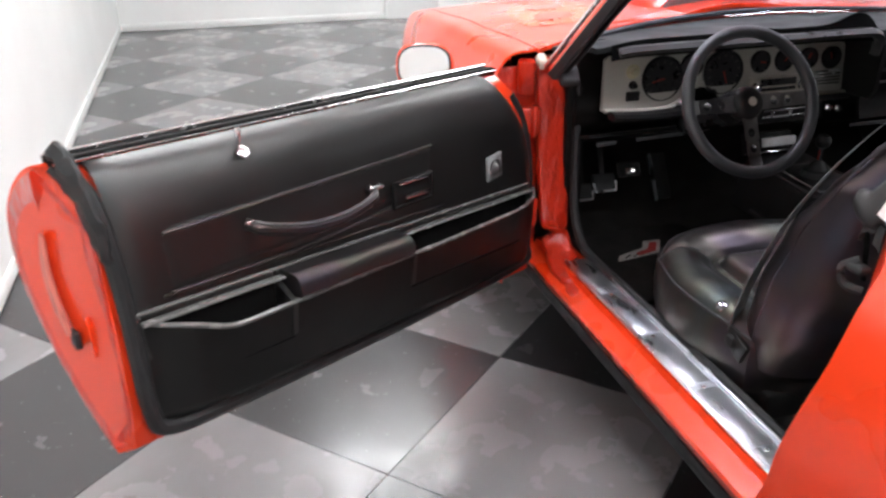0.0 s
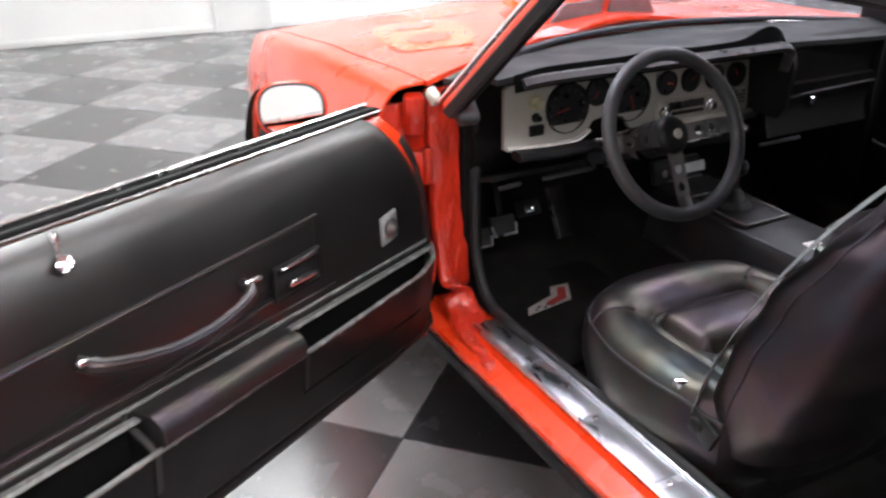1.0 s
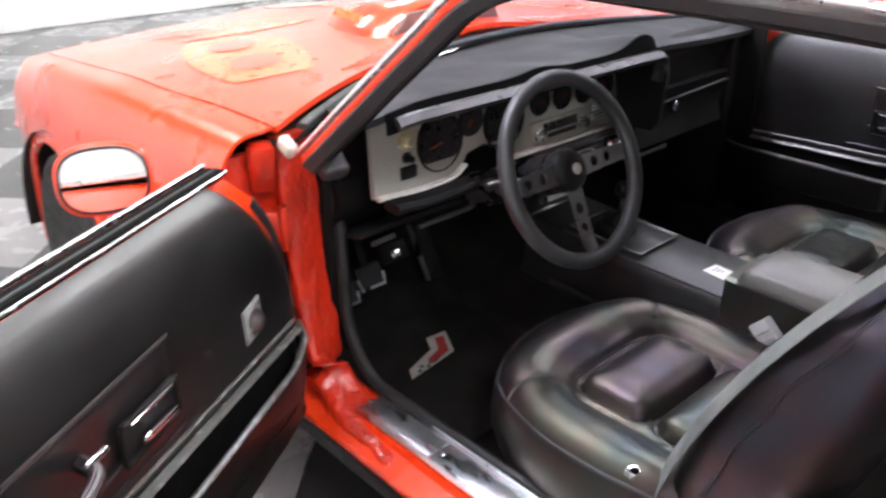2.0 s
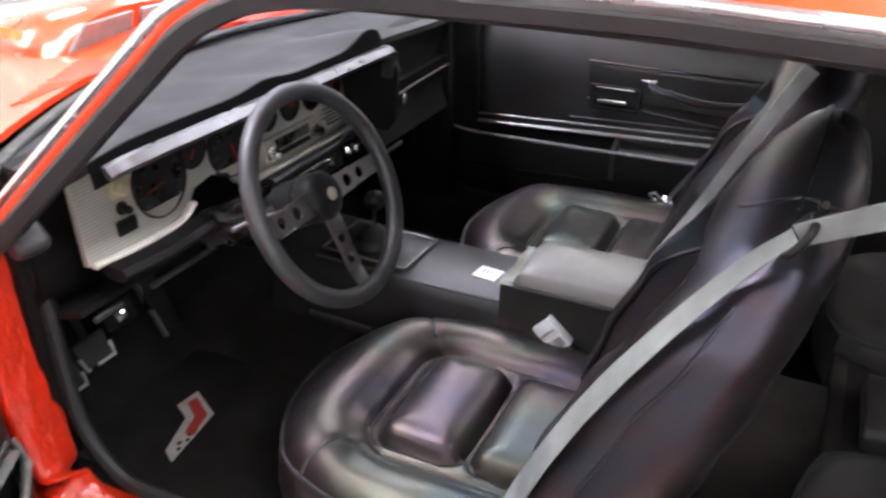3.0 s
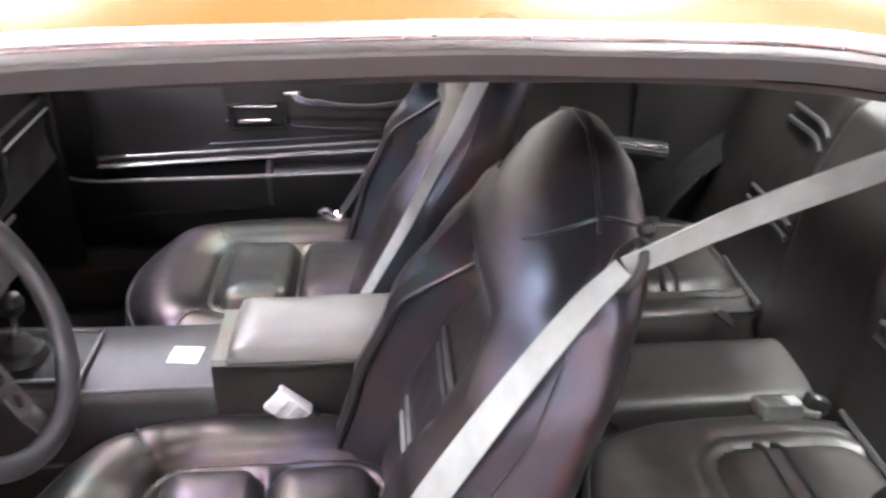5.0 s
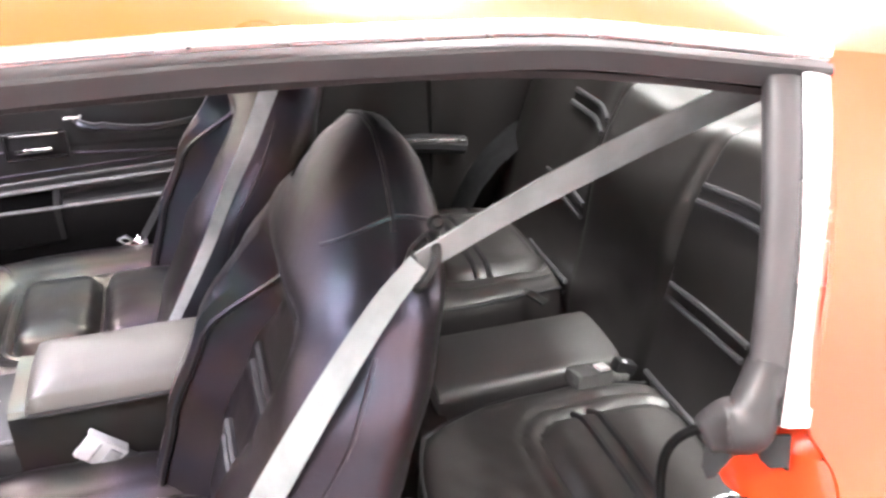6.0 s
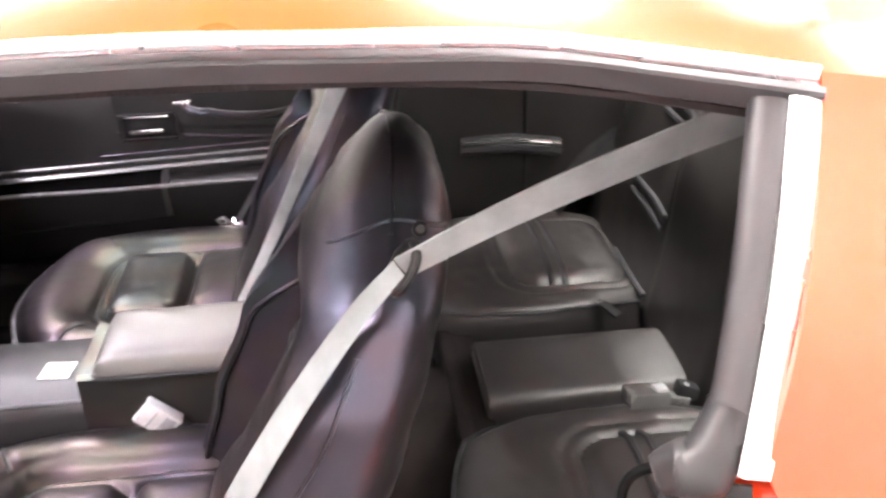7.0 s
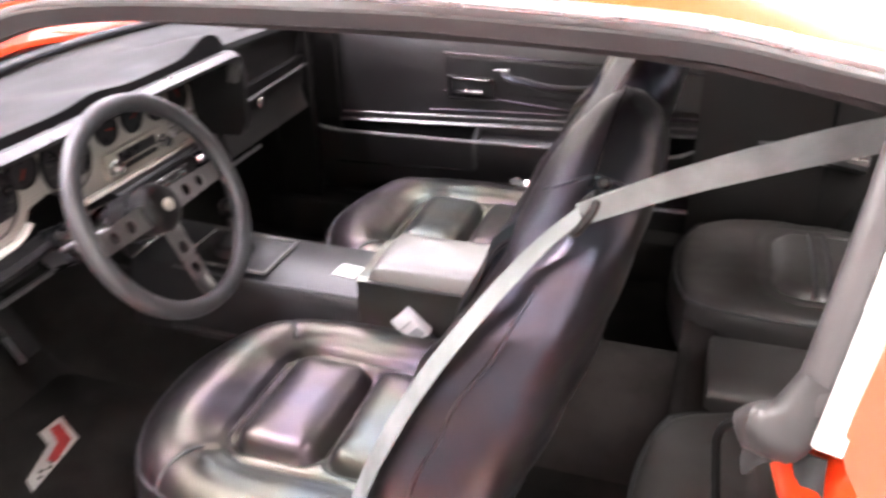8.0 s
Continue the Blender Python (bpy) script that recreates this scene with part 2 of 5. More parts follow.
# ---- shapes: a shape is (points, faces) ----
def surf(fn, nu, nv, cu=False, cv=False):
    """A grid of fn(u, v), u and v from 0 to 1."""
    mu, mv = nu + (not cu), nv + (not cv)
    pts = [tuple(fn(i / nu, j / nv)) for i in range(mu) for j in range(mv)]
    faces = []
    for i in range(nu):
        for j in range(nv):
            a, b = i, (i + 1) % mu
            c, d = j, (j + 1) % mv
            faces.append((a * mv + c, b * mv + c, b * mv + d, a * mv + d))
    return pts, faces


def thick(shape, depth, to=(0, -0.3, 0.5)):
    """A sheet with depth: its second skin lies on the side of the point to, and its rim is closed."""
    pts, faces = [Vector(p) for p in shape[0]], [f for f in shape[1] if len(set(f)) > 2]
    normals = [Vector() for _ in pts]
    edges = {}
    for f in faces:
        n = (pts[f[2]] - pts[f[0]]).cross(pts[f[3 % len(f)]] - pts[f[1]]) if len(f) > 3 else (pts[f[1]] - pts[f[0]]).cross(pts[f[2]] - pts[f[0]])
        for k, i in enumerate(f):
            normals[i] += n
            e = (i, f[(k + 1) % len(f)])
            edges[e] = edges.get(e, 0) + 1
    goal = Vector(to)
    way = sum(normals[i].normalized().dot((goal - pts[i]).normalized()) for i in range(len(pts)))
    depth = abs(depth) if way > 0 else -abs(depth)
    k = len(pts)
    inner = [p + n.normalized() * depth for p, n in zip(pts, normals)]
    out = list(faces) + [tuple(i + k for i in reversed(f)) for f in faces]
    out += [(b, a, a + k, b + k) for a, b in edges if (b, a) not in edges]
    return [tuple(p) for p in pts + inner], out


def unpack(bm):
    bm.verts.index_update()
    out = [tuple(v.co) for v in bm.verts], [tuple(v.index for v in f.verts) for f in bm.faces]
    bm.free()
    return out


def loft(rings, cap=True):
    n = len(rings[0])
    pts = [tuple(p) for r in rings for p in r]
    faces = [(i * n + j, (i + 1) * n + j, (i + 1) * n + (j + 1) % n, i * n + (j + 1) % n) for i in range(len(rings) - 1) for j in range(n)]
    if cap:
        faces.append(tuple(range(n)))
        faces.append(tuple((len(rings) - 1) * n + j for j in reversed(range(n))))
    return pts, faces


def smooth_path(points, steps=6):
    """A Catmull-Rom line through the points."""
    ps = [Vector(p) for p in points]
    ps = [2 * ps[0] - ps[1]] + ps + [2 * ps[-1] - ps[-2]]
    out = []
    for i in range(1, len(ps) - 2):
        a, b, c, d = ps[i - 1 : i + 3]
        for k in range(steps):
            t = k / steps
            out.append(0.5 * (2 * b + (c - a) * t + (2 * a - 5 * b + 4 * c - d) * t * t + (3 * b - a - 3 * c + d) * t**3))
    return out + [ps[-2]]


def sweep(path, profile, up=(0, 0, 1), cap=True, closed=False, scale=None):
    """A profile of (across, up) pairs drawn along a path."""
    path = [Vector(p) for p in path]
    rings, n = [], len(path)
    for i, p in enumerate(path):
        if closed:
            way = (path[(i + 1) % n] - path[i - 1]).normalized()
        else:
            way = (path[min(i + 1, n - 1)] - path[max(i - 1, 0)]).normalized()
        side = way.cross(Vector(up)).normalized()
        top = side.cross(way).normalized()
        k = scale(i / (n - 1)) if scale else 1.0
        rings.append([p + side * a * k + top * b * k for a, b in profile])
    if closed:
        rings.append(rings[0])
        return loft(rings, False)
    return loft(rings, cap)


def circle(r, n=10, q=1.0):
    return [(r * math.cos(2 * math.pi * k / n), q * r * math.sin(2 * math.pi * k / n)) for k in range(n)]


def tube(path, r, n=8, up=(0, 0, 1), closed=False, q=1.0):
    return sweep(path, circle(r, n, q), up, True, closed)


def flat_bar(w, h, b=0.25):
    """A rounded rectangular profile."""
    c = min(w, h) * b
    w, h = w / 2, h / 2
    return [(w - c, -h), (w, -h + c), (w, h - c), (w - c, h), (-w + c, h), (-w, h - c), (-w, -h + c), (-w + c, -h)]


def rbox(size, centre=(0, 0, 0), bevel=0.005, turn=(0, 0, 0), seg=2):
    bm = bmesh.new()
    bmesh.ops.create_cube(bm, size=1.0)
    bmesh.ops.scale(bm, vec=size, verts=bm.verts[:])
    if bevel:
        bmesh.ops.bevel(bm, geom=bm.edges[:], offset=min(bevel, min(size) * 0.49), segments=seg, profile=0.5, affect="EDGES")
    bm.transform(pose(*centre, *turn))
    return unpack(bm)


def lathe(profile, n=24, m=None):
    """Turns (radius, height) pairs round the z axis, then lays it by m."""
    s = loft([[(r * math.cos(2 * math.pi * k / n), r * math.sin(2 * math.pi * k / n), z) for k in range(n)] for r, z in profile], True)
    return moved(s, m) if m else s


def moved(shape, m):
    flip = m.determinant() < 0
    return [tuple(m @ Vector(p)) for p in shape[0]], [tuple(reversed(f)) if flip else f for f in shape[1]]


def joined(*shapes):
    pts, faces = [], []
    for s in shapes:
        k = len(pts)
        pts += s[0]
        faces += [tuple(i + k for i in f) for f in s[1]]
    return pts, faces


def prism(outline, depth, m=None):
    """A flat outline in xy, drawn out along z."""
    s = loft([[(x, y, 0) for x, y in outline], [(x, y, depth) for x, y in outline]])
    return moved(s, m) if m else s


def ease(rows, v):
    """A smooth value at v from rows of (place, value)."""
    for (a, p), (b, q) in zip(rows, rows[1:]):
        if v <= b:
            t = min(max((v - a) / (b - a), 0), 1)
            return p + (q - p) * (t * t * (3 - 2 * t) * 0.5 + t * 0.5)
    return rows[-1][1]


def part(name, shape, mat, parent=None, label="", sharp=35.0):
    me = bpy.data.meshes.new(name)
    pts, faces = shape
    me.from_pydata(pts, [], [f for f in faces if len(set(f)) > 2])
    me.validate()
    bm = bmesh.new()
    bm.from_mesh(me)
    bmesh.ops.recalc_face_normals(bm, faces=bm.faces[:])
    bm.to_mesh(me)
    bm.free()
    for f in me.polygons:
        f.use_smooth = True
    me.set_sharp_from_angle(angle=radians(sharp))
    me.materials.append(mat)
    ob = new(name, me)
    if parent:
        ob.parent = parent
    if label:
        tagged(ob, label)
    return ob


def thing(name, label, category, at=(0, 0, 0), group=""):
    ob = new(name)
    ob.location = at
    ob.empty_display_size = 0.1
    return tagged(ob, label, category, group)


# ---- room ----
def wall(name, size, centre, label, turn=0.0):
    ob = part(name, rbox(size, centre, 0.0, (0, 0, turn)), WALL, None, label)
    return tagged(ob, kind="structure", category="wall")


wall("wall_west", (0.64, 13.0, 3.4), (-2.742, 0.5, 1.7), "plain white painted showroom wall beside the car", -1.0)
wall("wall_north", (9.4, 0.64, 3.4), (2.15, 6.415, 1.7), "white painted showroom wall beyond the car's nose", -4.2)
wall("wall_east", (0.64, 13.0, 3.4), (7.0, 0.5, 1.7), "plain white painted showroom wall")
wall("wall_south", (9.4, 0.64, 3.4), (2.15, -6.26, 1.7), "plain white painted showroom wall behind")
tagged(part("ceiling", rbox((9.7, 13.2, 0.1), (2.2, 0.2, 3.45), 0.0), CEILING), "pale grey painted showroom ceiling", "ceiling", kind="structure")
tagged(part("trim", joined(rbox((0.50, 0.05, 3.38), (0.33, 6.222, 1.69), 0.006, (0, 0, -4.2)), rbox((0.018, 0.07, 3.38), (0.08, 6.242, 1.69), 0.003, (0, 0, -4.2))), WALL), "white wall pilaster with a narrow raised edge", "trim", kind="structure")
tagged(part("baseboard", joined(rbox((9.1, 0.012, 0.06), (2.15, 6.089, 0.035), 0.003, (0, 0, -4.2)), rbox((0.012, 12.3, 0.06), (-2.419, 0.5, 0.035), 0.003, (0, 0, -1.0))), WALL), "low white baseboard along the walls", "baseboard", kind="structure")


def ceiling_light(x, y, sx, sy):
    t = thing("ceiling_light", "white rectangular ceiling light with a bright diffuser", "lamp", (x, y, 3.37), "ceiling lights")
    part("frame", joined(rbox((sx + 0.06, 0.03, 0.06), (0, sy / 2 + 0.015, 0), 0.004), rbox((sx + 0.06, 0.03, 0.06), (0, -sy / 2 - 0.015, 0), 0.004), rbox((0.03, sy, 0.06), (sx / 2 + 0.015, 0, 0), 0.004), rbox((0.03, sy, 0.06), (-sx / 2 - 0.015, 0, 0), 0.004)), GREY_PLASTIC, t)
    part("diffuser", rbox((sx, sy, 0.02), (0, 0, 0), 0.0), LIGHT, t)
    return t


first_light = ceiling_light(-0.5, 3.9, 1.2, 0.40)
for lx in (-0.5, 1.9, 4.3):
    for ly in (-4.1, -1.45, 1.2, 3.9):
        if (lx, ly) != (-0.5, 3.9):
            copy_thing(first_light, pose(lx, ly, 3.37))
copy_thing(first_light, pose(-1.40, 1.5, 3.37, 0, 0, 90))
ceiling_light(-1.60, -2.3, 0.36, 0.8)


# ---- the car ----
car = thing("car", "glossy red two-door seventies coupe with black vinyl interior, driver's door open", "car")
BODY = Matrix.Identity(4)
FLIP = Matrix.Diagonal((-1, 1, 1, 1))

RAIL = [(-0.17, 0.640, 1.223), (-0.48, 0.630, 1.224), (-0.64, 0.635, 1.222), (-0.78, 0.645, 1.218), (-0.88, 0.670, 1.208), (-0.975, 0.700, 1.198)]
PILLAR = [(0.767, 0.290, 0.872), (0.720, 0.048, 1.102), (0.697, -0.060, 1.194), (0.660, -0.180, 1.222)]


def rail_x(y):
    return ease([(-2.75, 0.66), (-1.9, 0.735), (-1.5, 0.712), (-0.975, 0.700), (-0.88, 0.670), (-0.78, 0.645), (-0.64, 0.635), (-0.48, 0.630), (-0.17, 0.640), (0.1, 0.66)], y)


def rail_z(y):
    return ease([(-2.75, 0.90), (-2.1, 0.945), (-1.85, 0.965), (-1.5, 1.075), (-1.2, 1.165), (-0.975, 1.198), (-0.88, 1.208), (-0.78, 1.218), (-0.64, 1.222), (-0.17, 1.223)], y)


def seam_x(y):
    return ease([(0.30, 0.770), (0.58, 0.768), (0.79, 0.782), (1.35, 0.782), (1.6, 0.745), (2.0, 0.62), (2.2, 0.50)], y)


def seam_z(y):
    return ease([(0.30, 0.915), (0.9, 0.900), (1.3, 0.872), (1.6, 0.832), (1.9, 0.755), (2.2, 0.63)], y)


def side_x(y):
    return ease([(-2.75, 0.78), (-2.2, 0.90), (-1.4, 0.925), (-0.8, 0.905), (0.36, 0.905), (1.0, 0.905), (1.5, 0.875), (1.9, 0.79), (2.25, 0.62)], y)


def spline(points, v):
    """A place along a Catmull-Rom line through the points."""
    ps = [2 * Vector(points[0]) - Vector(points[1])] + [Vector(p) for p in points] + [2 * Vector(points[-1]) - Vector(points[-2])]
    f = min(v * (len(points) - 1), len(points) - 1.0001)
    i, t = int(f) + 1, f - int(f)
    a, b, c, d = ps[i - 1 : i + 3]
    return 0.5 * (2 * b + (c - a) * t + (2 * a - 5 * b + 4 * c - d) * t * t + (3 * b - a - 3 * c + d) * t**3)


def without(shape, test):
    """Leaves out the faces whose middle passes the test."""
    pts, faces = shape
    return pts, [f for f in faces if not test(sum((Vector(pts[i]) for i in f), Vector()) / len(f))]


def rumpled(shape, scale, depth):
    """Uneven pressed sheet metal or soft padding."""
    return [tuple(Vector(p) + depth * noise.noise_vector(Vector(p) * scale)) for p in shape[0]], shape[1]


def arch(yc):
    return lambda p: (p.y - yc) ** 2 + (p.z - 0.33) ** 2 < 0.355**2


def fender(m):
    def fn(u, v):
        y = 0.375 + u * 1.86
        x, z, s = seam_x(y), seam_z(y), side_x(y)
        return spline([(x, y, z), (x + (s - x) * 0.55, y, z - 0.012), (s - 0.018, y, z - 0.075), (s, y, z - 0.19), (s - 0.004, y, 0.55), (s - 0.02, y, 0.40), (s - 0.045, y, 0.22)], v)

    f = thick(without(surf(fn, 70, 40), arch(1.25)), 0.006)
    ob = part("fender", moved(f, m), RED, car, "glossy red front fender")
    lip = [(side_x(1.25 + 0.355 * math.cos(a)) - 0.006, 1.25 + 0.355 * math.cos(a), 0.33 + 0.355 * math.sin(a)) for a in [math.pi * k / 24 for k in range(-1, 26)]]
    part("arch_lip", moved(tube(lip, 0.011, 6, (1, 0, 0)), m), RED, ob)
    part("wheel_well", moved(surf(lambda u, v: (0.55 + 0.34 * v, 1.25 + 0.38 * math.cos(math.pi * u), 0.33 + 0.38 * math.sin(math.pi * u)), 16, 2), m), RUBBER, ob, "black inner wheel well")


def quarter(m):
    front = [(0.20, -0.855), (0.41, -0.870), (0.56, -0.918), (0.77, -0.965), (0.90, -0.966), (0.955, -0.938), (1.2, -0.988)]

    def fn(u, v):
        y = -0.9 - u * 1.82
        yt = -0.986 - u * 1.734
        top = rail_z(yt) + 0.0130
        tx = rail_x(yt) - 0.003
        s = side_x(y)
        belt = min(0.93, top - 0.02)
        p = spline([(tx, y, top), (tx + (s - tx) * 0.42, y, belt + (top - belt) * 0.45), (s - 0.088 + 0.036 * min(1, u * 4), y, belt), (s - 0.045 + 0.033 * min(1, u * 4), y, 0.83), (s - 0.010 + 0.010 * min(1, u * 4), y, 0.70), (s - 0.006, y, 0.50), (s - 0.045, y, 0.22)], v)
        p.y = ease(front, p.z) * (1 - u) + (-2.72) * u if u < 1 else -2.72
        return p

    q = thick(without(surf(fn, 80, 44), arch(-1.49)), 0.006)
    ob = part("quarter_panel", moved(q, m), RED, car, "glossy red rear quarter panel")
    lip = [(side_x(-1.49) - 0.004, -1.49 + 0.355 * math.cos(a), 0.33 + 0.355 * math.sin(a)) for a in [math.pi * k / 24 for k in range(-1, 26)]]
    part("arch_lip", moved(tube(lip, 0.011, 6, (1, 0, 0)), m), RED, ob)
    part("wheel_well", moved(surf(lambda u, v: (0.55 + 0.34 * v, -1.49 + 0.38 * math.cos(math.pi * u), 0.33 + 0.38 * math.sin(math.pi * u)), 16, 2), m), RUBBER, ob)

    def jamb(u, v):
        z = 0.30 + 0.615 * u
        x = ease([(0.30, 0.865), (0.56, 0.896), (0.70, 0.892), (0.83, 0.858), (0.93, 0.816), (0.955, 0.808)], z)
        y = ease(front, z)
        t = min(max((z - 0.80) / 0.08, 0), 1)
        w = t * t * (3 - 2 * t)
        return spline([(x, y - 0.03, z), (x, y, z), (x - 0.03, y + 0.004 + 0.030 * w, z), (x - 0.055, y - 0.03 + 0.092 * w, z), (x - 0.072, y - 0.035 + 0.104 * w, z)], v)

    def cap(u, v):
        a = jamb(1.0, 0.28 + 0.72 * u)
        return a.lerp(Vector((a.x, -0.962, 0.936)), v) + Vector((0, 0, 0.006 * math.sin(math.pi * v)))

    part("jamb_cap", moved(surf(cap, 12, 6), m), RED, ob)
    part("door_jamb", moved(surf(jamb, 24, 16), m), RED, ob)


def hood():
    def fn(u, v):
        f = 2 * u - 1
        back = 0.615 - 0.245 * f * f
        y = back + (2.12 - back) * v
        xs = seam_x(y) - 0.006
        x = f * xs
        bulge = 0.02 * max(0, 1 - (x / 0.26) ** 2) ** 2 * (1 - v * 0.7)
        return (x, y, seam_z(y) + 0.028 * (1 - f * f) + bulge)

    ob = part("hood", thick(surf(fn, 40, 40), 0.012), RED, car, "glossy red hood with a gold bird decal")

    def on(x, y, lift=0.002):
        f = x / (seam_x(y) - 0.006)
        back = 0.615 - 0.245 * f * f
        v = (y - back) / (2.12 - back)
        return (x, y, fn((f + 1) / 2, v)[2] + lift)

    def patch(cx, cy, l, w, turn, taper=0.85):
        c, s = math.cos(turn), math.sin(turn)
        def g(u, v):
            a = (u - 0.5) * l
            b = (v - 0.5) * w * (1 - (2 * u - 1) ** 2 * taper)
            return on(cx + a * c - b * s, cy + a * s + b * c)
        return surf(g, 10, 3)

    for sgn in (-1, 1):
        for k, (a, l) in enumerate([(-0.4, 0.40), (-0.1, 0.46), (0.2, 0.46)]):
            part("decal_feather", patch(sgn * (0.30 + 0.06 * math.cos(2 * a)), 1.30 + 0.30 * math.sin(a), l, 0.08, math.pi / 2 - sgn * (1.1 - a * 0.6)), (DECAL, DECAL_DARK)[k % 2], ob)
        wing = part("decal_wing", patch(sgn * 0.515, 0.905, 0.50, 0.27, math.pi / 2 + sgn * 0.26, 0.35), DECAL, ob)
        for q in (-0.105, 0.095):
            part("wing_gap", patch(sgn * (0.515 - q * 0.26), 0.905 + q, 0.15, 0.12, math.pi / 2 + sgn * 0.95, 0.8), RED, wing).location.z = 0.002
    part("decal_body", patch(0.0, 1.45, 0.40, 0.14, math.pi / 2), DECAL, ob)
    # louvres along the rear of the hood
    for sgn in (-1, 1):
        for k in range(8):
            y = 0.578 + 0.014 * k
            x0, x1 = 0.46 - 0.032 * k, 0.20
            part("hood_louvre", tube([on(sgn * (x0 + (x1 - x0) * j / 4), y, 0.001) for j in range(5)], 0.0028, 6), RED, ob)
    # raised intake in the middle of the hood, open towards the windscreen
    s = part("hood_scoop", hood_scoop(), RED, car, "red hood scoop with a dark rear opening")
    for sgn in (-1, 1):
        part("scoop_opening", prism([(sgn * 0.190, 0.0), (sgn * 0.014, 0.008), (sgn * 0.014, 0.056), (sgn * 0.150, 0.052)], 0.008, Matrix(((1, 0, 0, 0), (0, -0.30, -1, 0.737), (0, 1, -0.30, 0.937), (0, 0, 0, 1)))), EDGE, s)
    for sgn in (-1, 1):
        part("scoop_badge", rbox((0.004, 0.13, 0.022), (sgn * 0.232, 0.86, 0.975), 0.002, (2, sgn * -24, sgn * 4)), DECAL, s)


def hood_scoop():
    rings = []
    for y, w, h in [(0.735, 0.205, 0.072), (0.76, 0.225, 0.080), (0.84, 0.232, 0.078), (0.93, 0.222, 0.064), (1.01, 0.19, 0.046), (1.08, 0.13, 0.030), (1.12, 0.05, 0.020)]:
        ring = []
        for k in range(25):
            f = 2 * k / 24 - 1
            ring.append((w * f * (1.12 - 0.12 * abs(f) ** 0.5), y, 0.928 + h * (1 - abs(f) ** 3.2)))
        ring += [(w * (1 - k / 6), y, 0.90) for k in range(13)]
        rings.append(ring)
    return loft(rings)


def windscreen():
    def base(f):
        return Vector((f * 0.735, 0.545 - 0.23 * f * f, 0.915 + 0.02 * (1 - f * f)))

    def head(f):
        return Vector((f * 0.625, -0.16 + 0.05 * (1 - f * f), 1.222 + 0.035 * (1 - f * f)))

    def fn(u, v):
        f = 2 * u - 1
        p = base(f).lerp(head(f), v)
        p.z += 0.02 * math.sin(math.pi * v)
        return p

    glass = part("windscreen", thick(surf(fn, 24, 12), 0.005), SCREEN_GLASS, car, "clear curved windscreen glass")
    part("lower_trim", sweep([base(-1 + 2 * k / 24) + Vector((0, 0.012, 0.004)) for k in range(25)], flat_bar(0.022, 0.012)), RUBBER, glass)
    part("upper_trim", sweep([head(-1 + 2 * k / 24) + Vector((0, 0.0, 0.004)) for k in range(25)], flat_bar(0.03, 0.012)), STEEL, glass)

    def cowl(u, v):
        f = 2 * u - 1
        a = base(f) + Vector((0, 0.02, -0.012))
        b = Vector((f * 0.765, 0.645 - 0.25 * f * f, 0.885))
        return a.lerp(b, v) - Vector((0, 0, 0.02 * math.sin(math.pi * v)))

    part("cowl", thick(surf(cowl, 24, 6), 0.006), PLASTIC, car, "black cowl vent below the windscreen")


FULL = smooth_path(PILLAR + [(x, y, z) for y, x, z in RAIL[1:]], 8)


def pillars(m):
    up = smooth_path(PILLAR, 8)
    ob = part("windscreen_pillar", moved(sweep([p + Vector((-0.015, -0.002, 0.000)) for p in up], flat_bar(0.024, 0.028), (1, 0, 0.3)), m), RED, car, "slanted red windscreen pillar")
    part("pillar_trim", moved(sweep([p + Vector((0.009, -0.004, 0.014)) for p in FULL], circle(0.0068, 12, 0.9), (1, 0, 0.3)), m), STEEL, ob, "bright metal trim along pillar and drip rail")
    part("pillar_seal", moved(sweep([p + Vector((-0.008, -0.018, -0.007)) for p in FULL], flat_bar(0.030, 0.036, 0.45), (1, 0, 0.3)), m), GREY_RUBBER, ob, "dark grey rubber door seal")
    part("seal_foot", moved(rumpled(joined(rbox((0.050, 0.075, 0.034), (0.722, 0.268, 0.868), 0.012, (38, 0, 10), 3), rbox((0.030, 0.040, 0.050), (0.705, 0.318, 0.850), 0.010, (20, 0, 0), 3)), 30.0, 0.004), m), GREY_RUBBER, ob, "grey rubber block at the foot of the pillar seal")
    part("pillar_plug", moved(rumpled(rbox((0.022, 0.040, 0.030), (0.775, 0.318, 0.893), 0.008, (30, 0, 0), 3), 40.0, 0.003), m), BEIGE, ob, "cream plug at the foot of the pillar trim")
    part("inner_cover", moved(sweep([p + Vector((-0.034, -0.012, -0.004)) for p in FULL], flat_bar(0.034, 0.034, 0.45), (1, 0, 0.3)), m), PLASTIC, ob)


def roof():
    def fn(u, v):
        y = -0.14 - 1.06 * v
        f = 2 * u - 1
        fy = y + 0.05 * (1 - f * f) * (1 - v)
        x = (rail_x(y) - 0.006) * f
        edge = max(0, 1 - abs(f) ** 2.4) ** 0.62
        return (x, fy, rail_z(y) + 0.012 + 0.056 * edge + (0.012 * v * (1 - abs(f))))

    ob = part("roof", thick(surf(fn, 40, 30), 0.004), RED, car, "glossy red roof panel")
    def lining(u, v):
        y = -0.13 - 1.1 * v
        f = 2 * u - 1
        return (rail_x(y) * f * 0.965, y, rail_z(y) - 0.030 + 0.045 * (1 - abs(f) ** 2.4))

    part("headliner", thick(surf(lining, 24, 16), 0.006, (0, -0.6, 3)), HEADLINER, car, "dark cloth headliner")


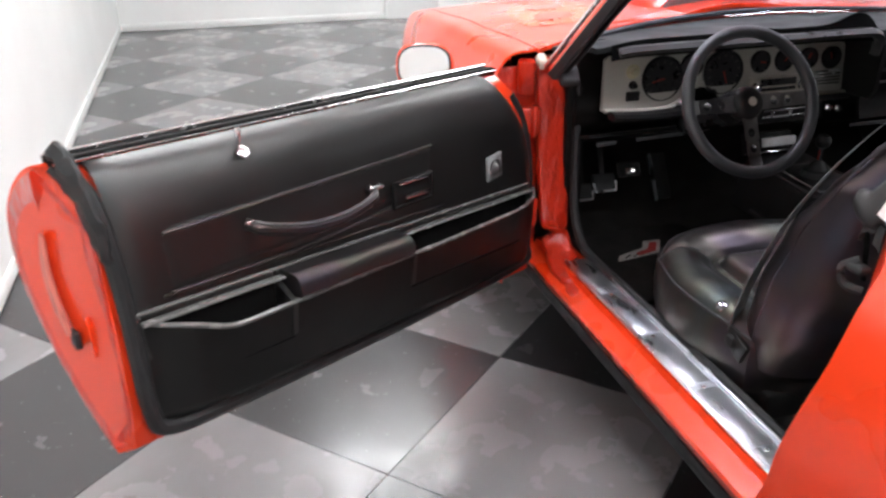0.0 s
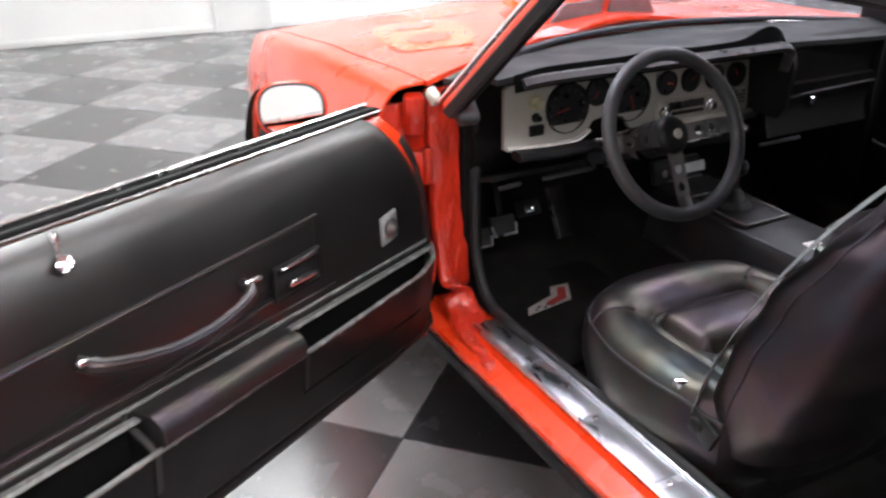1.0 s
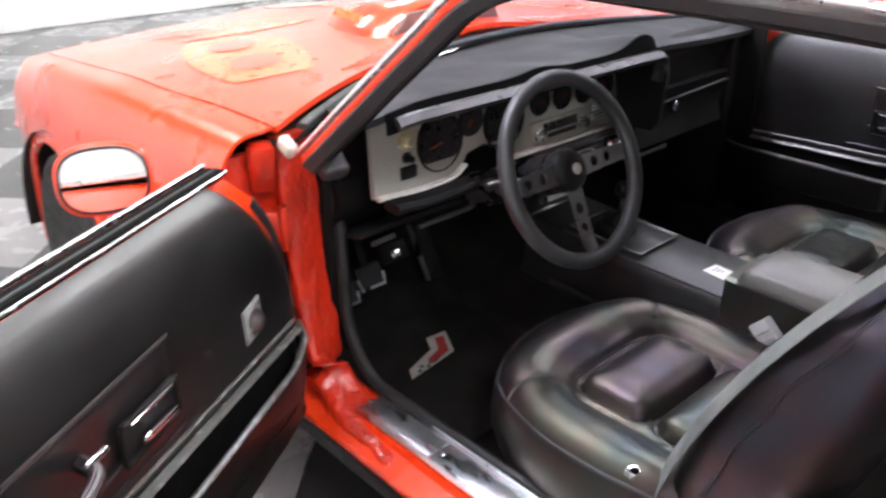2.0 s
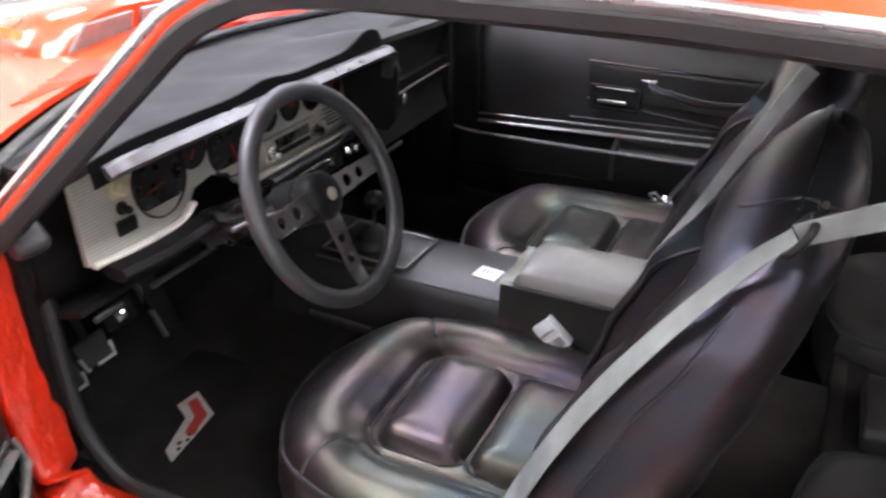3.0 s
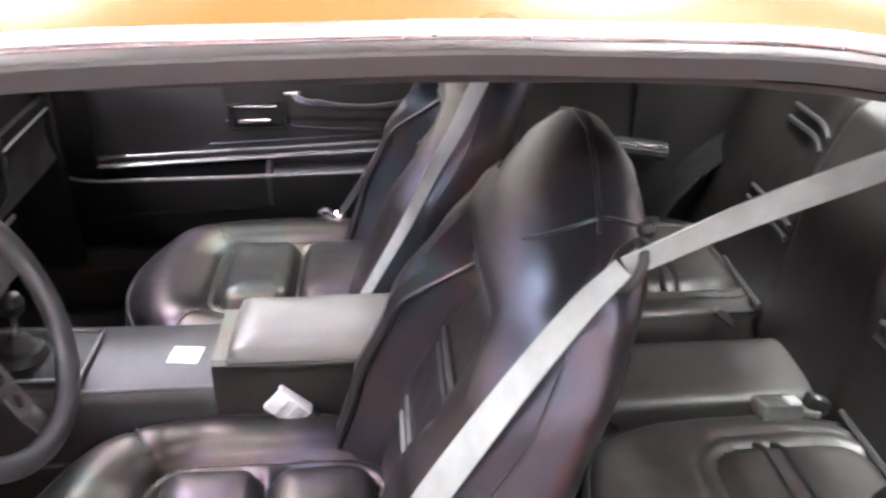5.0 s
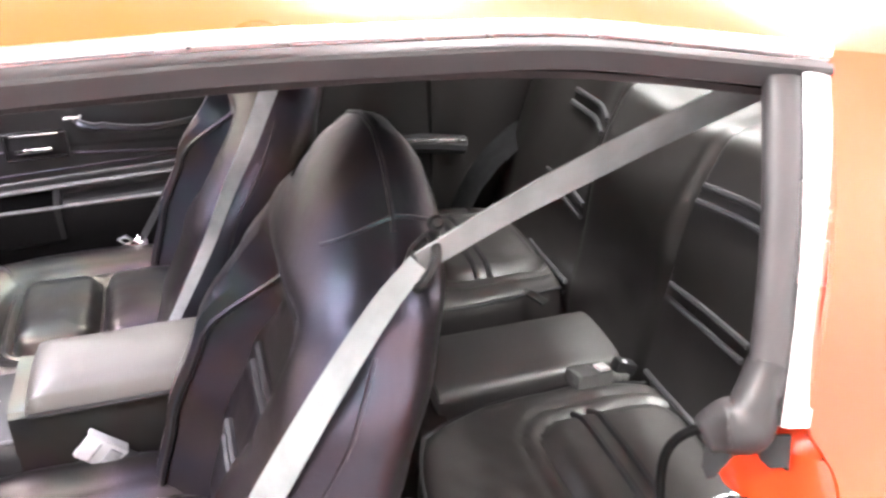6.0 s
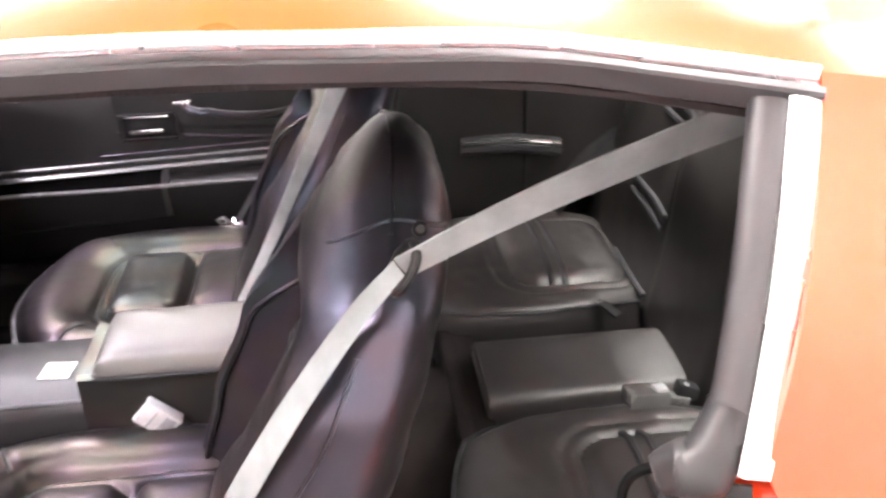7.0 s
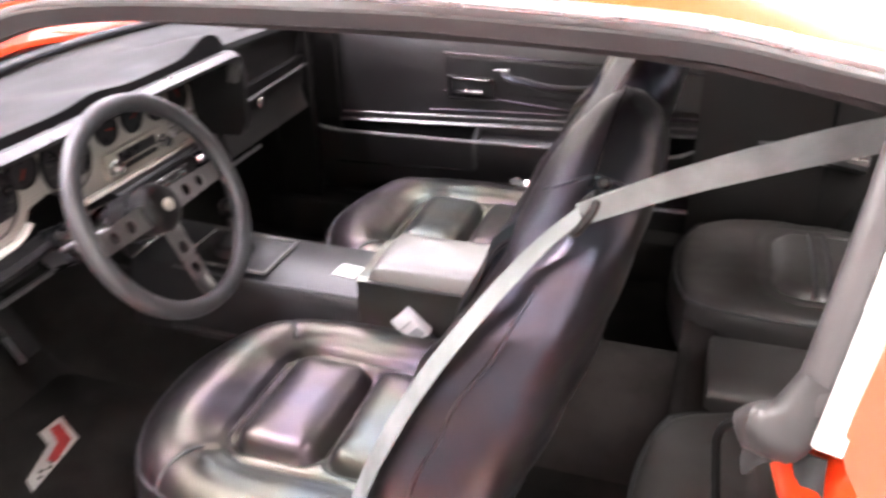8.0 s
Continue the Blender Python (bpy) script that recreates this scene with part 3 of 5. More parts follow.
def rear_end():
    def light(u, v):
        f = 2 * u - 1
        a = Vector((f * 0.62, -1.19, rail_z(-1.19) + 0.012 + 0.058 * (1 - abs(f) ** 2.4)))
        b = Vector((f * 0.72, -1.86, 0.965 + 0.02 * (1 - f * f)))
        p = a.lerp(b, v)
        p.z += 0.02 * math.sin(math.pi * v)
        return p

    g = part("rear_window", thick(surf(light, 20, 10), 0.005), GLASS, car, "curved rear window glass")

    def deck(u, v):
        f = 2 * u - 1
        y = -1.87 - 0.85 * v
        return (f * (0.72 - 0.05 * v), y, 0.962 - 0.05 * v + 0.02 * (1 - f * f))

    part("trunk_lid", thick(surf(deck, 16, 12), 0.012, (0, -2.2, 0)), RED, car, "glossy red trunk lid")
    part("tail_panel", thick(surf(lambda u, v: ((2 * u - 1) * (0.66 + 0.08 * math.sin(math.pi * v)), -2.72 - 0.04 * math.sin(math.pi * v), 0.91 - 0.65 * v), 16, 10), 0.012), RED, car, "red tail panel")

    def nose(u, v):
        f = 2 * u - 1
        x = f * (seam_x(2.12) + (side_x(2.12) - seam_x(2.12)) * min(1, v * 3))
        p = spline([(x, 2.12, seam_z(2.12) + 0.028 * (1 - f * f)), (x, 2.20 - 0.06 * f * f, 0.60), (x, 2.26 - 0.12 * f * f, 0.48), (x, 2.23 - 0.10 * f * f, 0.34), (x, 2.14 - 0.02 * f * f, 0.24)], v)
        return p

    part("nose", thick(surf(nose, 24, 16), 0.012), RED, car, "glossy red painted nose")


def under():
    def floor_pan(u, v):
        x = (2 * u - 1) * 0.655
        y = 0.80 - 1.62 * v
        z = 0.262 + 0.165 * max(0, 1 - (x / 0.185) ** 2) ** 0.7 if abs(x) < 0.185 else 0.262
        if y > 0.50:
            z = max(z, 0.262 + (y - 0.50) * 1.05)
        return (x, y, z)

    part("floor_carpet", thick(surf(floor_pan, 44, 30), 0.02, (0, 0, -2)), CARPET, car, "black cut-pile floor carpet")
    part("tunnel_carpet", thick(surf(lambda u, v: (0.182 * (2 * u - 1), -0.42 - 0.384 * v, 0.270 + 0.165 * max(0, 1 - (0.182 * (2 * u - 1) / 0.185) ** 2) ** 0.7), 24, 6), 0.005, (0, 0, -2)), RISER, car, "tunnel carpet behind the console, lightened in its shade")
    part("firewall", rbox((1.36, 0.03, 0.46), (0, 0.80, 0.63), 0.01), CARPET, car, "black firewall lining")
    part("seat_riser", rbox((1.34, 0.03, 0.20), (0, -0.82, 0.33), 0.01), RISER, car, "dark carpeted rear seat riser, lightened in its shade")
    part("riser_carpet", rbox((0.46, 0.050, 0.16), (0, -0.850, 0.345), 0.008), RISER, car)
    part("underbody", rbox((1.50, 4.3, 0.04), (0, -0.2, 0.215), 0.01), RUBBER, car, "dark underbody")
    for m in (BODY, FLIP):
        path = [(0.716, 0.405, 0.885), (0.713, 0.395, 0.75), (0.709, 0.385, 0.58), (0.707, 0.360, 0.44), (0.712, 0.300, 0.352), (0.722, 0.20, 0.314), (0.726, 0.05, 0.300)]
        pil = part("hinge_pillar", moved(rumpled(sweep(smooth_path(path, 14), [(0.042 * math.copysign(abs(math.cos(k * math.pi / 12)) ** 0.5, math.cos(k * math.pi / 12)), 0.016 * math.copysign(abs(math.sin(k * math.pi / 12)) ** 0.6, math.sin(k * math.pi / 12))) for k in range(24)], (0, 0.7, 1)), 24.0, 0.0055), m), JAMB, car, "red door hinge pillar")
        part("pillar_panel", moved(joined(rbox((0.14, 0.02, 0.56), (0.81, 0.425, 0.58), 0.006), rbox((0.05, 0.04, 0.10), (0.785, 0.400, 0.835), 0.012, (12, 0, 20))), m), JAMB, pil)
        for hz in (0.72, 0.45):
            h = part("hinge", moved(joined(rbox((0.075, 0.03, 0.07), (0.79, 0.375, hz), 0.006, (0, 0, 28)), lathe([(0.009, -0.045), (0.011, -0.04), (0.011, 0.04), (0.009, 0.045)], 12, pose(0.775, 0.355, hz))), m), JAMB, pil, "red painted door hinge")
        if m is BODY:
            part("sill_cover", rbox((0.10, 1.30, 0.13), (0.655, -0.24, 0.315), 0.02), CARPET, car, "black carpeted inner sill")
            part("sill_cover", rbox((0.06, 0.42, 0.12), (0.705, -0.66, 0.372), 0.012), CARPET, car)
            part("sill_strip", rbox((0.022, 0.30, 0.005), (0.692, -0.72, 0.435), 0.002), SILL, car, "thin bright strip on the passenger sill")
            part("rear_lining", thick(surf(lambda u, v: (ease([(0.28, 0.655), (0.60, 0.660), (0.92, 0.672), (1.05, 0.655), (1.175, 0.632)], 0.28 + 0.895 * v) - 0.008 * math.sin(math.pi * u), -0.775 - 0.325 * u, 0.28 + 0.895 * v), 12, 24), 0.02, (3, -0.9, 0.7)), SIDE_TRIM, car, "dark side lining beside the passenger rear seat")
            part("front_lining", rbox((0.02, 0.20, 0.40), (0.702, 0.295, 0.760), 0.008), DASH, car)
            part("side_lining", joined(rbox((0.02, 0.56, 0.62), (0.640, 0.53, 0.58), 0.008), rbox((0.05, 0.16, 0.60), (0.665, 0.34, 0.60), 0.012)), DASH, car, "black side lining below the dashboard")
        kick = part("kick_panel", moved(joined(rbox((0.02, 0.40, 0.50), (0.655, 0.58, 0.51), 0.008), rbox((0.06, 0.05, 0.48), (0.648, 0.385, 0.62), 0.012)), m), DASH, car, "black plastic kick panel")
        seal = smooth_path([(0.648, 0.362, 0.90), (0.646, 0.358, 0.62), (0.650, 0.340, 0.46), (0.655, 0.265, 0.372), (0.650, 0.15, 0.352), (0.642, -0.2, 0.350), (0.642, -0.80, 0.352)], 6)
        part("door_seal", moved(tube(seal, 0.013, 8, (1, 0, 0.2)), m), RUBBER, car, "black rubber door opening seal")
        # sill: painted rocker, metal plate on top
        prof = [(0.655, 0.335), (0.728, 0.335), (0.735, 0.322), (0.782, 0.309), (0.785, 0.301), (0.779, 0.285), (0.745, 0.235), (0.715, 0.195), (0.66, 0.18)]
        rk = part("rocker", moved(loft([[(x, y, z) for x, z in prof] for y in [0.42 - 1.28 * k / 12 for k in range(13)]]), m), RED, car, "glossy red rocker panel below the door")
        if m is BODY:
            continue
        pl = part("sill_plate", moved(joined(rbox((0.074, 1.02, 0.006), (0.690, -0.285, 0.342), 0.002), rbox((0.006, 1.02, 0.010), (0.722, -0.285, 0.345), 0.002), rbox((0.006, 1.02, 0.016), (0.656, -0.285, 0.348), 0.002)), m), SILL, car, "scuffed aluminium door sill plate")
        for k in range(5):
            part("plate_rib", moved(rbox((0.052, 0.20, 0.003), (0.690, 0.115 - 0.22 * k, 0.3465), 0.001), m), SILL, pl)
        for k in range(6):
            part("screw", moved(lathe([(0.006, 0.0), (0.006, 0.002), (0.004, 0.0035)], 10, pose(0.690, 0.222 - 0.22 * k, 0.345)), m), CHROME, pl)


def wheel_set():
    for sx in (-1, 1):
        for y in (1.25, -1.49):
            m = pose(sx * 0.77, y, 0.325, 0, 90 * sx, 0)
            w = part("wheel", lathe([(0.19, -0.09), (0.22, -0.10), (0.29, -0.105), (0.315, -0.09), (0.325, -0.05), (0.325, 0.05), (0.315, 0.09), (0.29, 0.105), (0.22, 0.10), (0.19, 0.09)], 40, m), TYRE, car, "black tyre on a silver rim")
            part("rim", lathe([(0.02, 0.05), (0.06, 0.06), (0.10, 0.035), (0.17, 0.06), (0.195, 0.085), (0.19, -0.08)], 32, m), STEEL, w)


for side in (FLIP, BODY):
    fender(side)
    quarter(side)
    pillars(side)
hood()
windscreen()
roof()
rear_end()
under()
wheel_set()


# ---- doors: local s runs from the hinge to the lock, o inwards, z up ----
OPEN_DOOR = Matrix(((-0.834, 0.552, 0, -0.80), (-0.552, -0.834, 0, 0.33), (0, 0, 1, 0), (0, 0, 0, 1)))
SHUT_DOOR = Matrix(((0, -1, 0, 0.745), (-1, 0, 0, 0.33), (-0.050, 0, 1, 0.046), (0, 0, 0, 1)))


def door(m, driver):
    def top(s):
        return 0.885 + 0.055 * s

    def low(s):
        return 0.325 + 0.085 * s

    def shelf(s):
        return 0.545 + 0.088 * s

    d = part("door", moved(door_skin(1.0 if driver else 0.86), m), RED, car, "red driver's door standing wide open" if driver else "red passenger door, shut")
    # trim panel: padded roll on top, flat middle; the lower part stands out to the pockets' rims
    def first(z):
        return 0.018 + 0.115 * max(0, (z - 0.60) / 0.28) ** 2.2

    def panel(u, v):
        z_at = top(0.6) + (shelf(0.6) - 0.07 - top(0.6)) * v
        s = first(z_at) + (1.222 - first(z_at)) * u
        t, b = top(s) - 0.012, shelf(s) - 0.075
        z = t + (b - t) * v
        roll = 0.066 * (1 - math.sqrt(max(0, 1 - max(0, 1 - (t - z) / 0.19) ** 2)))
        e = min(s - first(z_at), 1.222 - s)
        return (s, 0.032 - roll - 0.014 * max(0, 1 - e / 0.035) ** 2, z)

    p = part("trim_panel", moved(thick(surf(panel, 60, 36), 0.012, (0.6, -3, 0.6)), m), VINYL_DOOR, d, "black padded vinyl door panel")

    def rim_of(s):
        """How far the pocket's rim stands out, and how far it lies under the shelf line."""
        o = ease([(0.01, 0.030), (0.06, 0.066), (0.16, 0.086), (1.02, 0.090), (1.12, 0.078), (1.222, 0.030)], s)
        z = ease([(0.01, 0.000), (0.10, -0.020), (0.50, -0.030), (0.90, -0.036), (1.06, -0.040), (1.14, -0.014), (1.222, 0.0)], s)
        return o, z

    def lower(u, v):
        s = 0.012 + 1.21 * u
        o, dz = rim_of(s)
        t, b = shelf(s) + dz, low(s)
        z = t + (b - t) * v
        e = min(s - 0.012, 1.222 - s)
        return (s, (o - 0.004) * (1 - 0.62 * v ** 1.4) + 0.010 * v - 0.012 * max(0, 1 - e / 0.04) ** 2 - 0.02 * max(0, v - 0.9) * 5, z)

    part("lower_panel", moved(thick(surf(lower, 60, 20), 0.010, (0.6, -3, 0.6)), m), LOWER_TRIM, d, "black lower door panel below the map pockets")
    part("panel_rim", moved(sweep([Vector((s, rim_of(s)[0] - 0.004, shelf(s) + rim_of(s)[1] + 0.002)) for s in [0.014 + 1.206 * k / 50 for k in range(51)]], circle(0.005, 8)), m), EDGE, d, "moulded pocket rim, grey for its edge highlight")
    # raised field that carries the pull and the handle
    def field(u, v):
        s = 0.445 + 0.70 * u
        z = ease([(0, 0.682), (1, 0.690)], u) + (0.100 + 0.022 * u) * v
        e = min(u * 0.70, (1 - u) * 0.70, v * 0.11, (1 - v) * 0.11)
        return (s, 0.031 + 0.004 * min(e / 0.010, 1), z)

    part("raised_field", moved(surf(field, 50, 20), m), VINYL_DOOR, d)
    rim = [(0.445, 0.036, 0.680), (1.145, 0.036, 0.690), (1.145, 0.036, 0.804), (0.445, 0.036, 0.782)]
    part("field_piping", moved(sweep(smooth_path([rim[3], ((rim[3][0] + rim[2][0]) / 2, 0.036, 0.793), rim[2]], 10), circle(0.0036, 6)), m), VINYL, d)
    part("field_piping", moved(sweep(smooth_path([rim[0], (0.80, 0.036, 0.668), rim[1]], 10), circle(0.004, 6)), m), VINYL, d)
    # grab pull
    pull = smooth_path([(0.655, 0.040, 0.738), (0.675, 0.075, 0.734), (0.76, 0.082, 0.722), (0.86, 0.080, 0.730), (0.955, 0.070, 0.758), (0.975, 0.040, 0.766)], 6)
    dx, dz, fall = (0, 0, 0) if driver else (0.045, 0.014, 0.055)
    pull = [q + Vector((-dx, 0, dz + (0.006 if 0.70 < q.x < 0.92 and fall else 0) - fall * (q.x - 0.655))) for q in pull]
    gp = part("door_pull", moved(sweep(pull, flat_bar(0.018, 0.026 if driver else 0.016, 0.45), (0, 0, 1)), m), VINYL, d, "black curved door pull with chrome caps")
    part("pull_insert", moved(sweep([q + Vector((0, 0.006, 0.011)) for q in pull[3:-3]], flat_bar(0.006, 0.004)), m), GREY_PLASTIC, gp)
    part("pull_cap", moved(rbox((0.040, 0.010, 0.009), (0.652 - dx, 0.062, 0.748 + dz), 0.004, (0, -5, 0)), m), STEEL, gp)
    part("pull_cap", moved(rbox((0.034, 0.010, 0.010), (0.972 - dx, 0.058, 0.772 + dz - fall * 0.317), 0.004, (0, -14, 0)), m), STEEL, gp)
    # release handle in its recess
    hd = part("release_recess", moved(joined(rbox((0.125, 0.010, 0.008), (0.52, 0.044, 0.726), 0.003, (0, -3, 0)), rbox((0.125, 0.010, 0.006), (0.52, 0.044, 0.668), 0.002, (0, -3, 0)), rbox((0.006, 0.010, 0.06), (0.583, 0.044, 0.697), 0.002), rbox((0.006, 0.010, 0.06), (0.457, 0.044, 0.697), 0.002), rbox((0.12, 0.004, 0.06), (0.52, 0.040, 0.697), 0.001)), m), PLASTIC, d, "black recess of the door handle")
    part("release_lever", moved(joined(rbox((0.080, 0.014, 0.012), (0.515, 0.052, 0.690), 0.004, (0, -4, 0)), rbox((0.10, 0.006, 0.005), (0.52, 0.050, 0.724), 0.002, (0, -3, 0))), m), CHROME, hd, "chrome release lever")
    # map pockets with the arm rest between
    def ledge(s0, s1, out, zt, zb):
        return loft([[(s, 0.028, shelf(s) + zb), (s, out - 0.008, shelf(s) + zb), (s, out, shelf(s) + zb + 0.008), (s, out, shelf(s) + zt - 0.020), (s, out - 0.005, shelf(s) + zt - 0.009), (s, out - 0.016, shelf(s) + zt - 0.001), (s, out - 0.034, shelf(s) + zt), (s, 0.028, shelf(s) + zt)] for s in [s0 + (s1 - s0) * k / 10 for k in range(11)]])

    part("arm_rest", moved(rumpled(ledge(0.575, 0.905, 0.098, 0.018, -0.030) if driver else ledge(0.550, 0.865, 0.076, -0.020, -0.052), 18.0, 0.002), m), VINYL if driver else LOWER_TRIM, d, "black padded arm rest")
    # each pocket: a bin blackened for shade between an overhanging ledge and the rim
    a0, a1 = (0.575, 0.905) if driver else (0.550, 0.865)
    for s0, s1 in ((0.06, a0 - 0.012), (a1 + 0.012, 1.185)):
        run = [s0 + (s1 - s0) * k / 12 for k in range(13)]
        pk = part("map_pocket", moved(joined(
            loft([[(q, 0.020, shelf(q) - 0.120), (q, rim_of(q)[0] - 0.016, shelf(q) - 0.120), (q, rim_of(q)[0] - 0.016, shelf(q) - 0.114), (q, 0.020, shelf(q) - 0.114)] for q in run]),
            loft([[(q, 0.034, shelf(q) - 0.118), (q, 0.037, shelf(q) - 0.118), (q, 0.037, shelf(q) - 0.001), (q, 0.034, shelf(q) - 0.001)] for q in run])), m), DEEP_BLACK, d, "map pocket with its deep shade in black")
        for q in (s0 if s0 > 0.5 else s1,):
            part("pocket_end", moved(loft([[(q + e, 0.034, shelf(q) + 0.002), (q + e, rim_of(q)[0], shelf(q) + rim_of(q)[1] + 0.003), (q + e, rim_of(q)[0] - 0.01, shelf(q) - 0.11), (q + e, 0.034, shelf(q) - 0.11)] for e in (-0.006, 0.006)]), m), VINYL_DOOR, pk)
    part("pocket_ledge", moved(sweep([(q, 0.041, shelf(q) + 0.004) for q in [0.05 + 1.165 * k / 20 for k in range(21)]], flat_bar(0.018, 0.008, 0.4)), m), EDGE, d, "ledge over the map pockets, grey for its edge highlight")
    part("trim_strip", moved(sweep([(s, 0.034, shelf(s) + 0.022) for s in [0.05 + 1.17 * k / 16 for k in range(17)]], flat_bar(0.006, 0.007)), m), EDGE, d, "trim strip along the arm rest, grey for its highlight")
    part("trim_strip", moved(sweep([(s, 0.034, shelf(s) + 0.040) for s in [0.40 + 0.76 * k / 16 for k in range(17)]], flat_bar(0.005, 0.006)), m), VINYL, d)
    part("screw_cap", moved(lathe([(0.011, 0), (0.010, 0.006), (0.004, 0.009)], 14, pose(1.222, 0.028, shelf(1.22) + 0.012, -90, 0, 0)), m), CHROME, d)
    part("screw_cap", moved(lathe([(0.006, 0), (0.005, 0.005)], 10, pose(0.925, 0.036, shelf(0.92) + 0.018, -90, 0, 0)), m), CHROME, d)
    # chrome switch plate
    if driver:
        wing_mirror(d, m)
        door_switch(d, m)
    # lock button and window slot
    kb = part("lock_button", moved(lathe([(0.0035, -0.01), (0.0035, 0.018), (0.006, 0.024), (0.0065, 0.036), (0.004, 0.040)], 14, pose(0.945, 0.004, 0.898)), m), CHROME, d, "chrome lock button")
    part("ferrule", moved(lathe([(0.013, 0), (0.012, 0.004), (0.006, 0.006)], 18, pose(0.945, 0.014, 0.893, -50, 0, 0)), m), CHROME, kb)
    line = [0.10 + 1.17 * k / 20 for k in range(21)]
    part("top_edge_glint", moved(sweep([(s, -0.039, top(s) - 0.009) for s in line], flat_bar(0.004, 0.005)), m), STEEL, d, "thin bright line for the glint on the panel top")
    part("slot_seal", moved(sweep([(s, -0.059, top(s) - 0.011) for s in line], flat_bar(0.034, 0.014)), m), DEEP_BLACK, d, "black felt-lined window slot")
    part("slot_lip", moved(sweep([(s, -0.056, top(s) - 0.004) for s in line], flat_bar(0.005, 0.004)), m), RUBBER, d)
    part("outer_molding", moved(sweep([(s, -0.080, top(s) - 0.003) for s in line], flat_bar(0.007, 0.010)), m), STEEL, d)
    # rubber seal round the panel's rear and lower edge
    ring = smooth_path([(1.262, -0.060, 0.935), (1.240, -0.010, 0.89), (1.230, 0.018, 0.76), (1.224, 0.022, 0.60), (1.218, 0.020, 0.47), (1.185, 0.020, 0.416), (1.0, 0.014, 0.388), (0.5, 0.010, 0.345), (0.05, 0.006, 0.322), (0.008, 0.0, 0.37), (0.002, -0.004, 0.60), (0.030, -0.013, 0.74), (0.062, -0.030, 0.810)], 5)
    part("door_gasket", moved(tube(ring, 0.017, 9, (0, 1, 0)), m), RUBBER, d, "black rubber door gasket")
    corner = smooth_path([(1.250, -0.070, 0.948), (1.252, -0.040, 0.935), (1.250, -0.012, 0.900), (1.246, 0.008, 0.845), (1.240, 0.018, 0.78)], 8)
    part("corner_boot", moved(rumpled(sweep(corner, flat_bar(0.056, 0.030, 0.4), (1, 0, 0), scale=lambda f: 1.1 - 0.45 * f), 45.0, 0.006), m), RUBBER, d, "wrinkled black rubber corner seal")
    tail_ring = door_skin(1.0 if driver else 0.86)[0][-34:]
    mid = sum((Vector(p) for p in tail_ring), Vector()) / len(tail_ring)
    face = [[tuple(mid.lerp(Vector(p), k) + Vector((e, 0, 0))) for p in tail_ring] for k, e in ((0.97, -0.004), (0.955, 0.003), (0.80, 0.0035), (0.74, -0.0005), (0.10, -0.0005))]
    part("shut_face", moved(loft(face), m), JAMB, d, "shut face of the door, its red darkened for shade")
    lock = part("lock_plate", moved(joined(rbox((0.006, 0.05, 0.08), (1.268, -0.055, 0.63), 0.002, (0, 0, -12)),), m), RED, d)
    part("latch_slot", moved(rbox((0.012, 0.030, 0.032), (1.290, -0.056, 0.628), 0.003, (0, 0, -12)), m), RUBBER, lock)
    part("pale_ridge", moved(sweep(smooth_path([(1.298, -0.078, 0.825), (1.300, -0.086, 0.76), (1.299, -0.078, 0.69), (1.296, -0.062, 0.635)], 5), flat_bar(0.026, 0.010, 0.4), (1, 0, 0), scale=lambda f: 0.35 + 0.65 * math.sin(math.pi * min(max(f, 0.03), 0.97)) ** 0.5), m), PALE_RED, d, "pale ridge on the door edge")


def door_switch(d, m):
    sw = part("switch_plate", moved(rbox((0.060, 0.006, 0.066), (0.205, 0.036, 0.664), 0.004, (0, 4, 0)), m), PLATE, d, "square bright metal mirror control plate")
    part("control_knob", moved(lathe([(0.020, 0), (0.022, 0.004), (0.014, 0.010), (0.010, 0.016), (0.006, 0.018)], 18, pose(0.205, 0.039, 0.664, -90, 0, 0)), m), SPOKE, sw)


def door_skin(out):
    """Outer skin and shut faces as one body."""
    rows = [(0.935, -0.066), (0.915, -0.105), (0.870, -0.158), (0.80, -0.202), (0.70, -0.210), (0.62, -0.188), (0.50, -0.138), (0.42, -0.092), (0.36, -0.052), (0.335, -0.024)]
    rows = [tuple(spline([(z, o, 0) for z, o in rows], k / 27)[:2]) for k in range(28)]
    inner = [(0.342, -0.008), (0.42, 0.004), (0.60, 0.010), (0.80, 0.000), (0.88, -0.020), (0.925, -0.052)]
    rings = []
    for k in range(37):
        s = -0.015 + 1.315 * k / 36
        ring = []
        back = max(0, (s - 1.20) / 0.10)
        for z, o in rows:
            zz = 0.335 + 0.085 * s + (z - 0.40) * (0.885 + 0.055 * s - 0.335 - 0.085 * s) / 0.545
            lead = 0.115 * max(0, (zz - 0.60) / 0.28) ** 2.2 * max(0, 1 - s / 0.3)
            curve = 0.5 * (0.80 - zz) ** 2 * back
            ring.append((max(s, -0.015) + lead - curve * 0.3, out * o * (0.70 + 0.30 * min(1, max(s, 0) / 0.5)), zz))
        for z, o in inner:
            si = min(s, 1.236 + 0.012 * back)
            zz = 0.335 + 0.085 * si + (z - 0.40) * (0.885 + 0.055 * si - 0.335 - 0.085 * si) / 0.545
            lead = 0.115 * max(0, (zz - 0.60) / 0.28) ** 2.2 * max(0, 1 - s / 0.3)
            ring.append((si + lead, o, zz))
        rings.append(ring)
    return loft(rings)


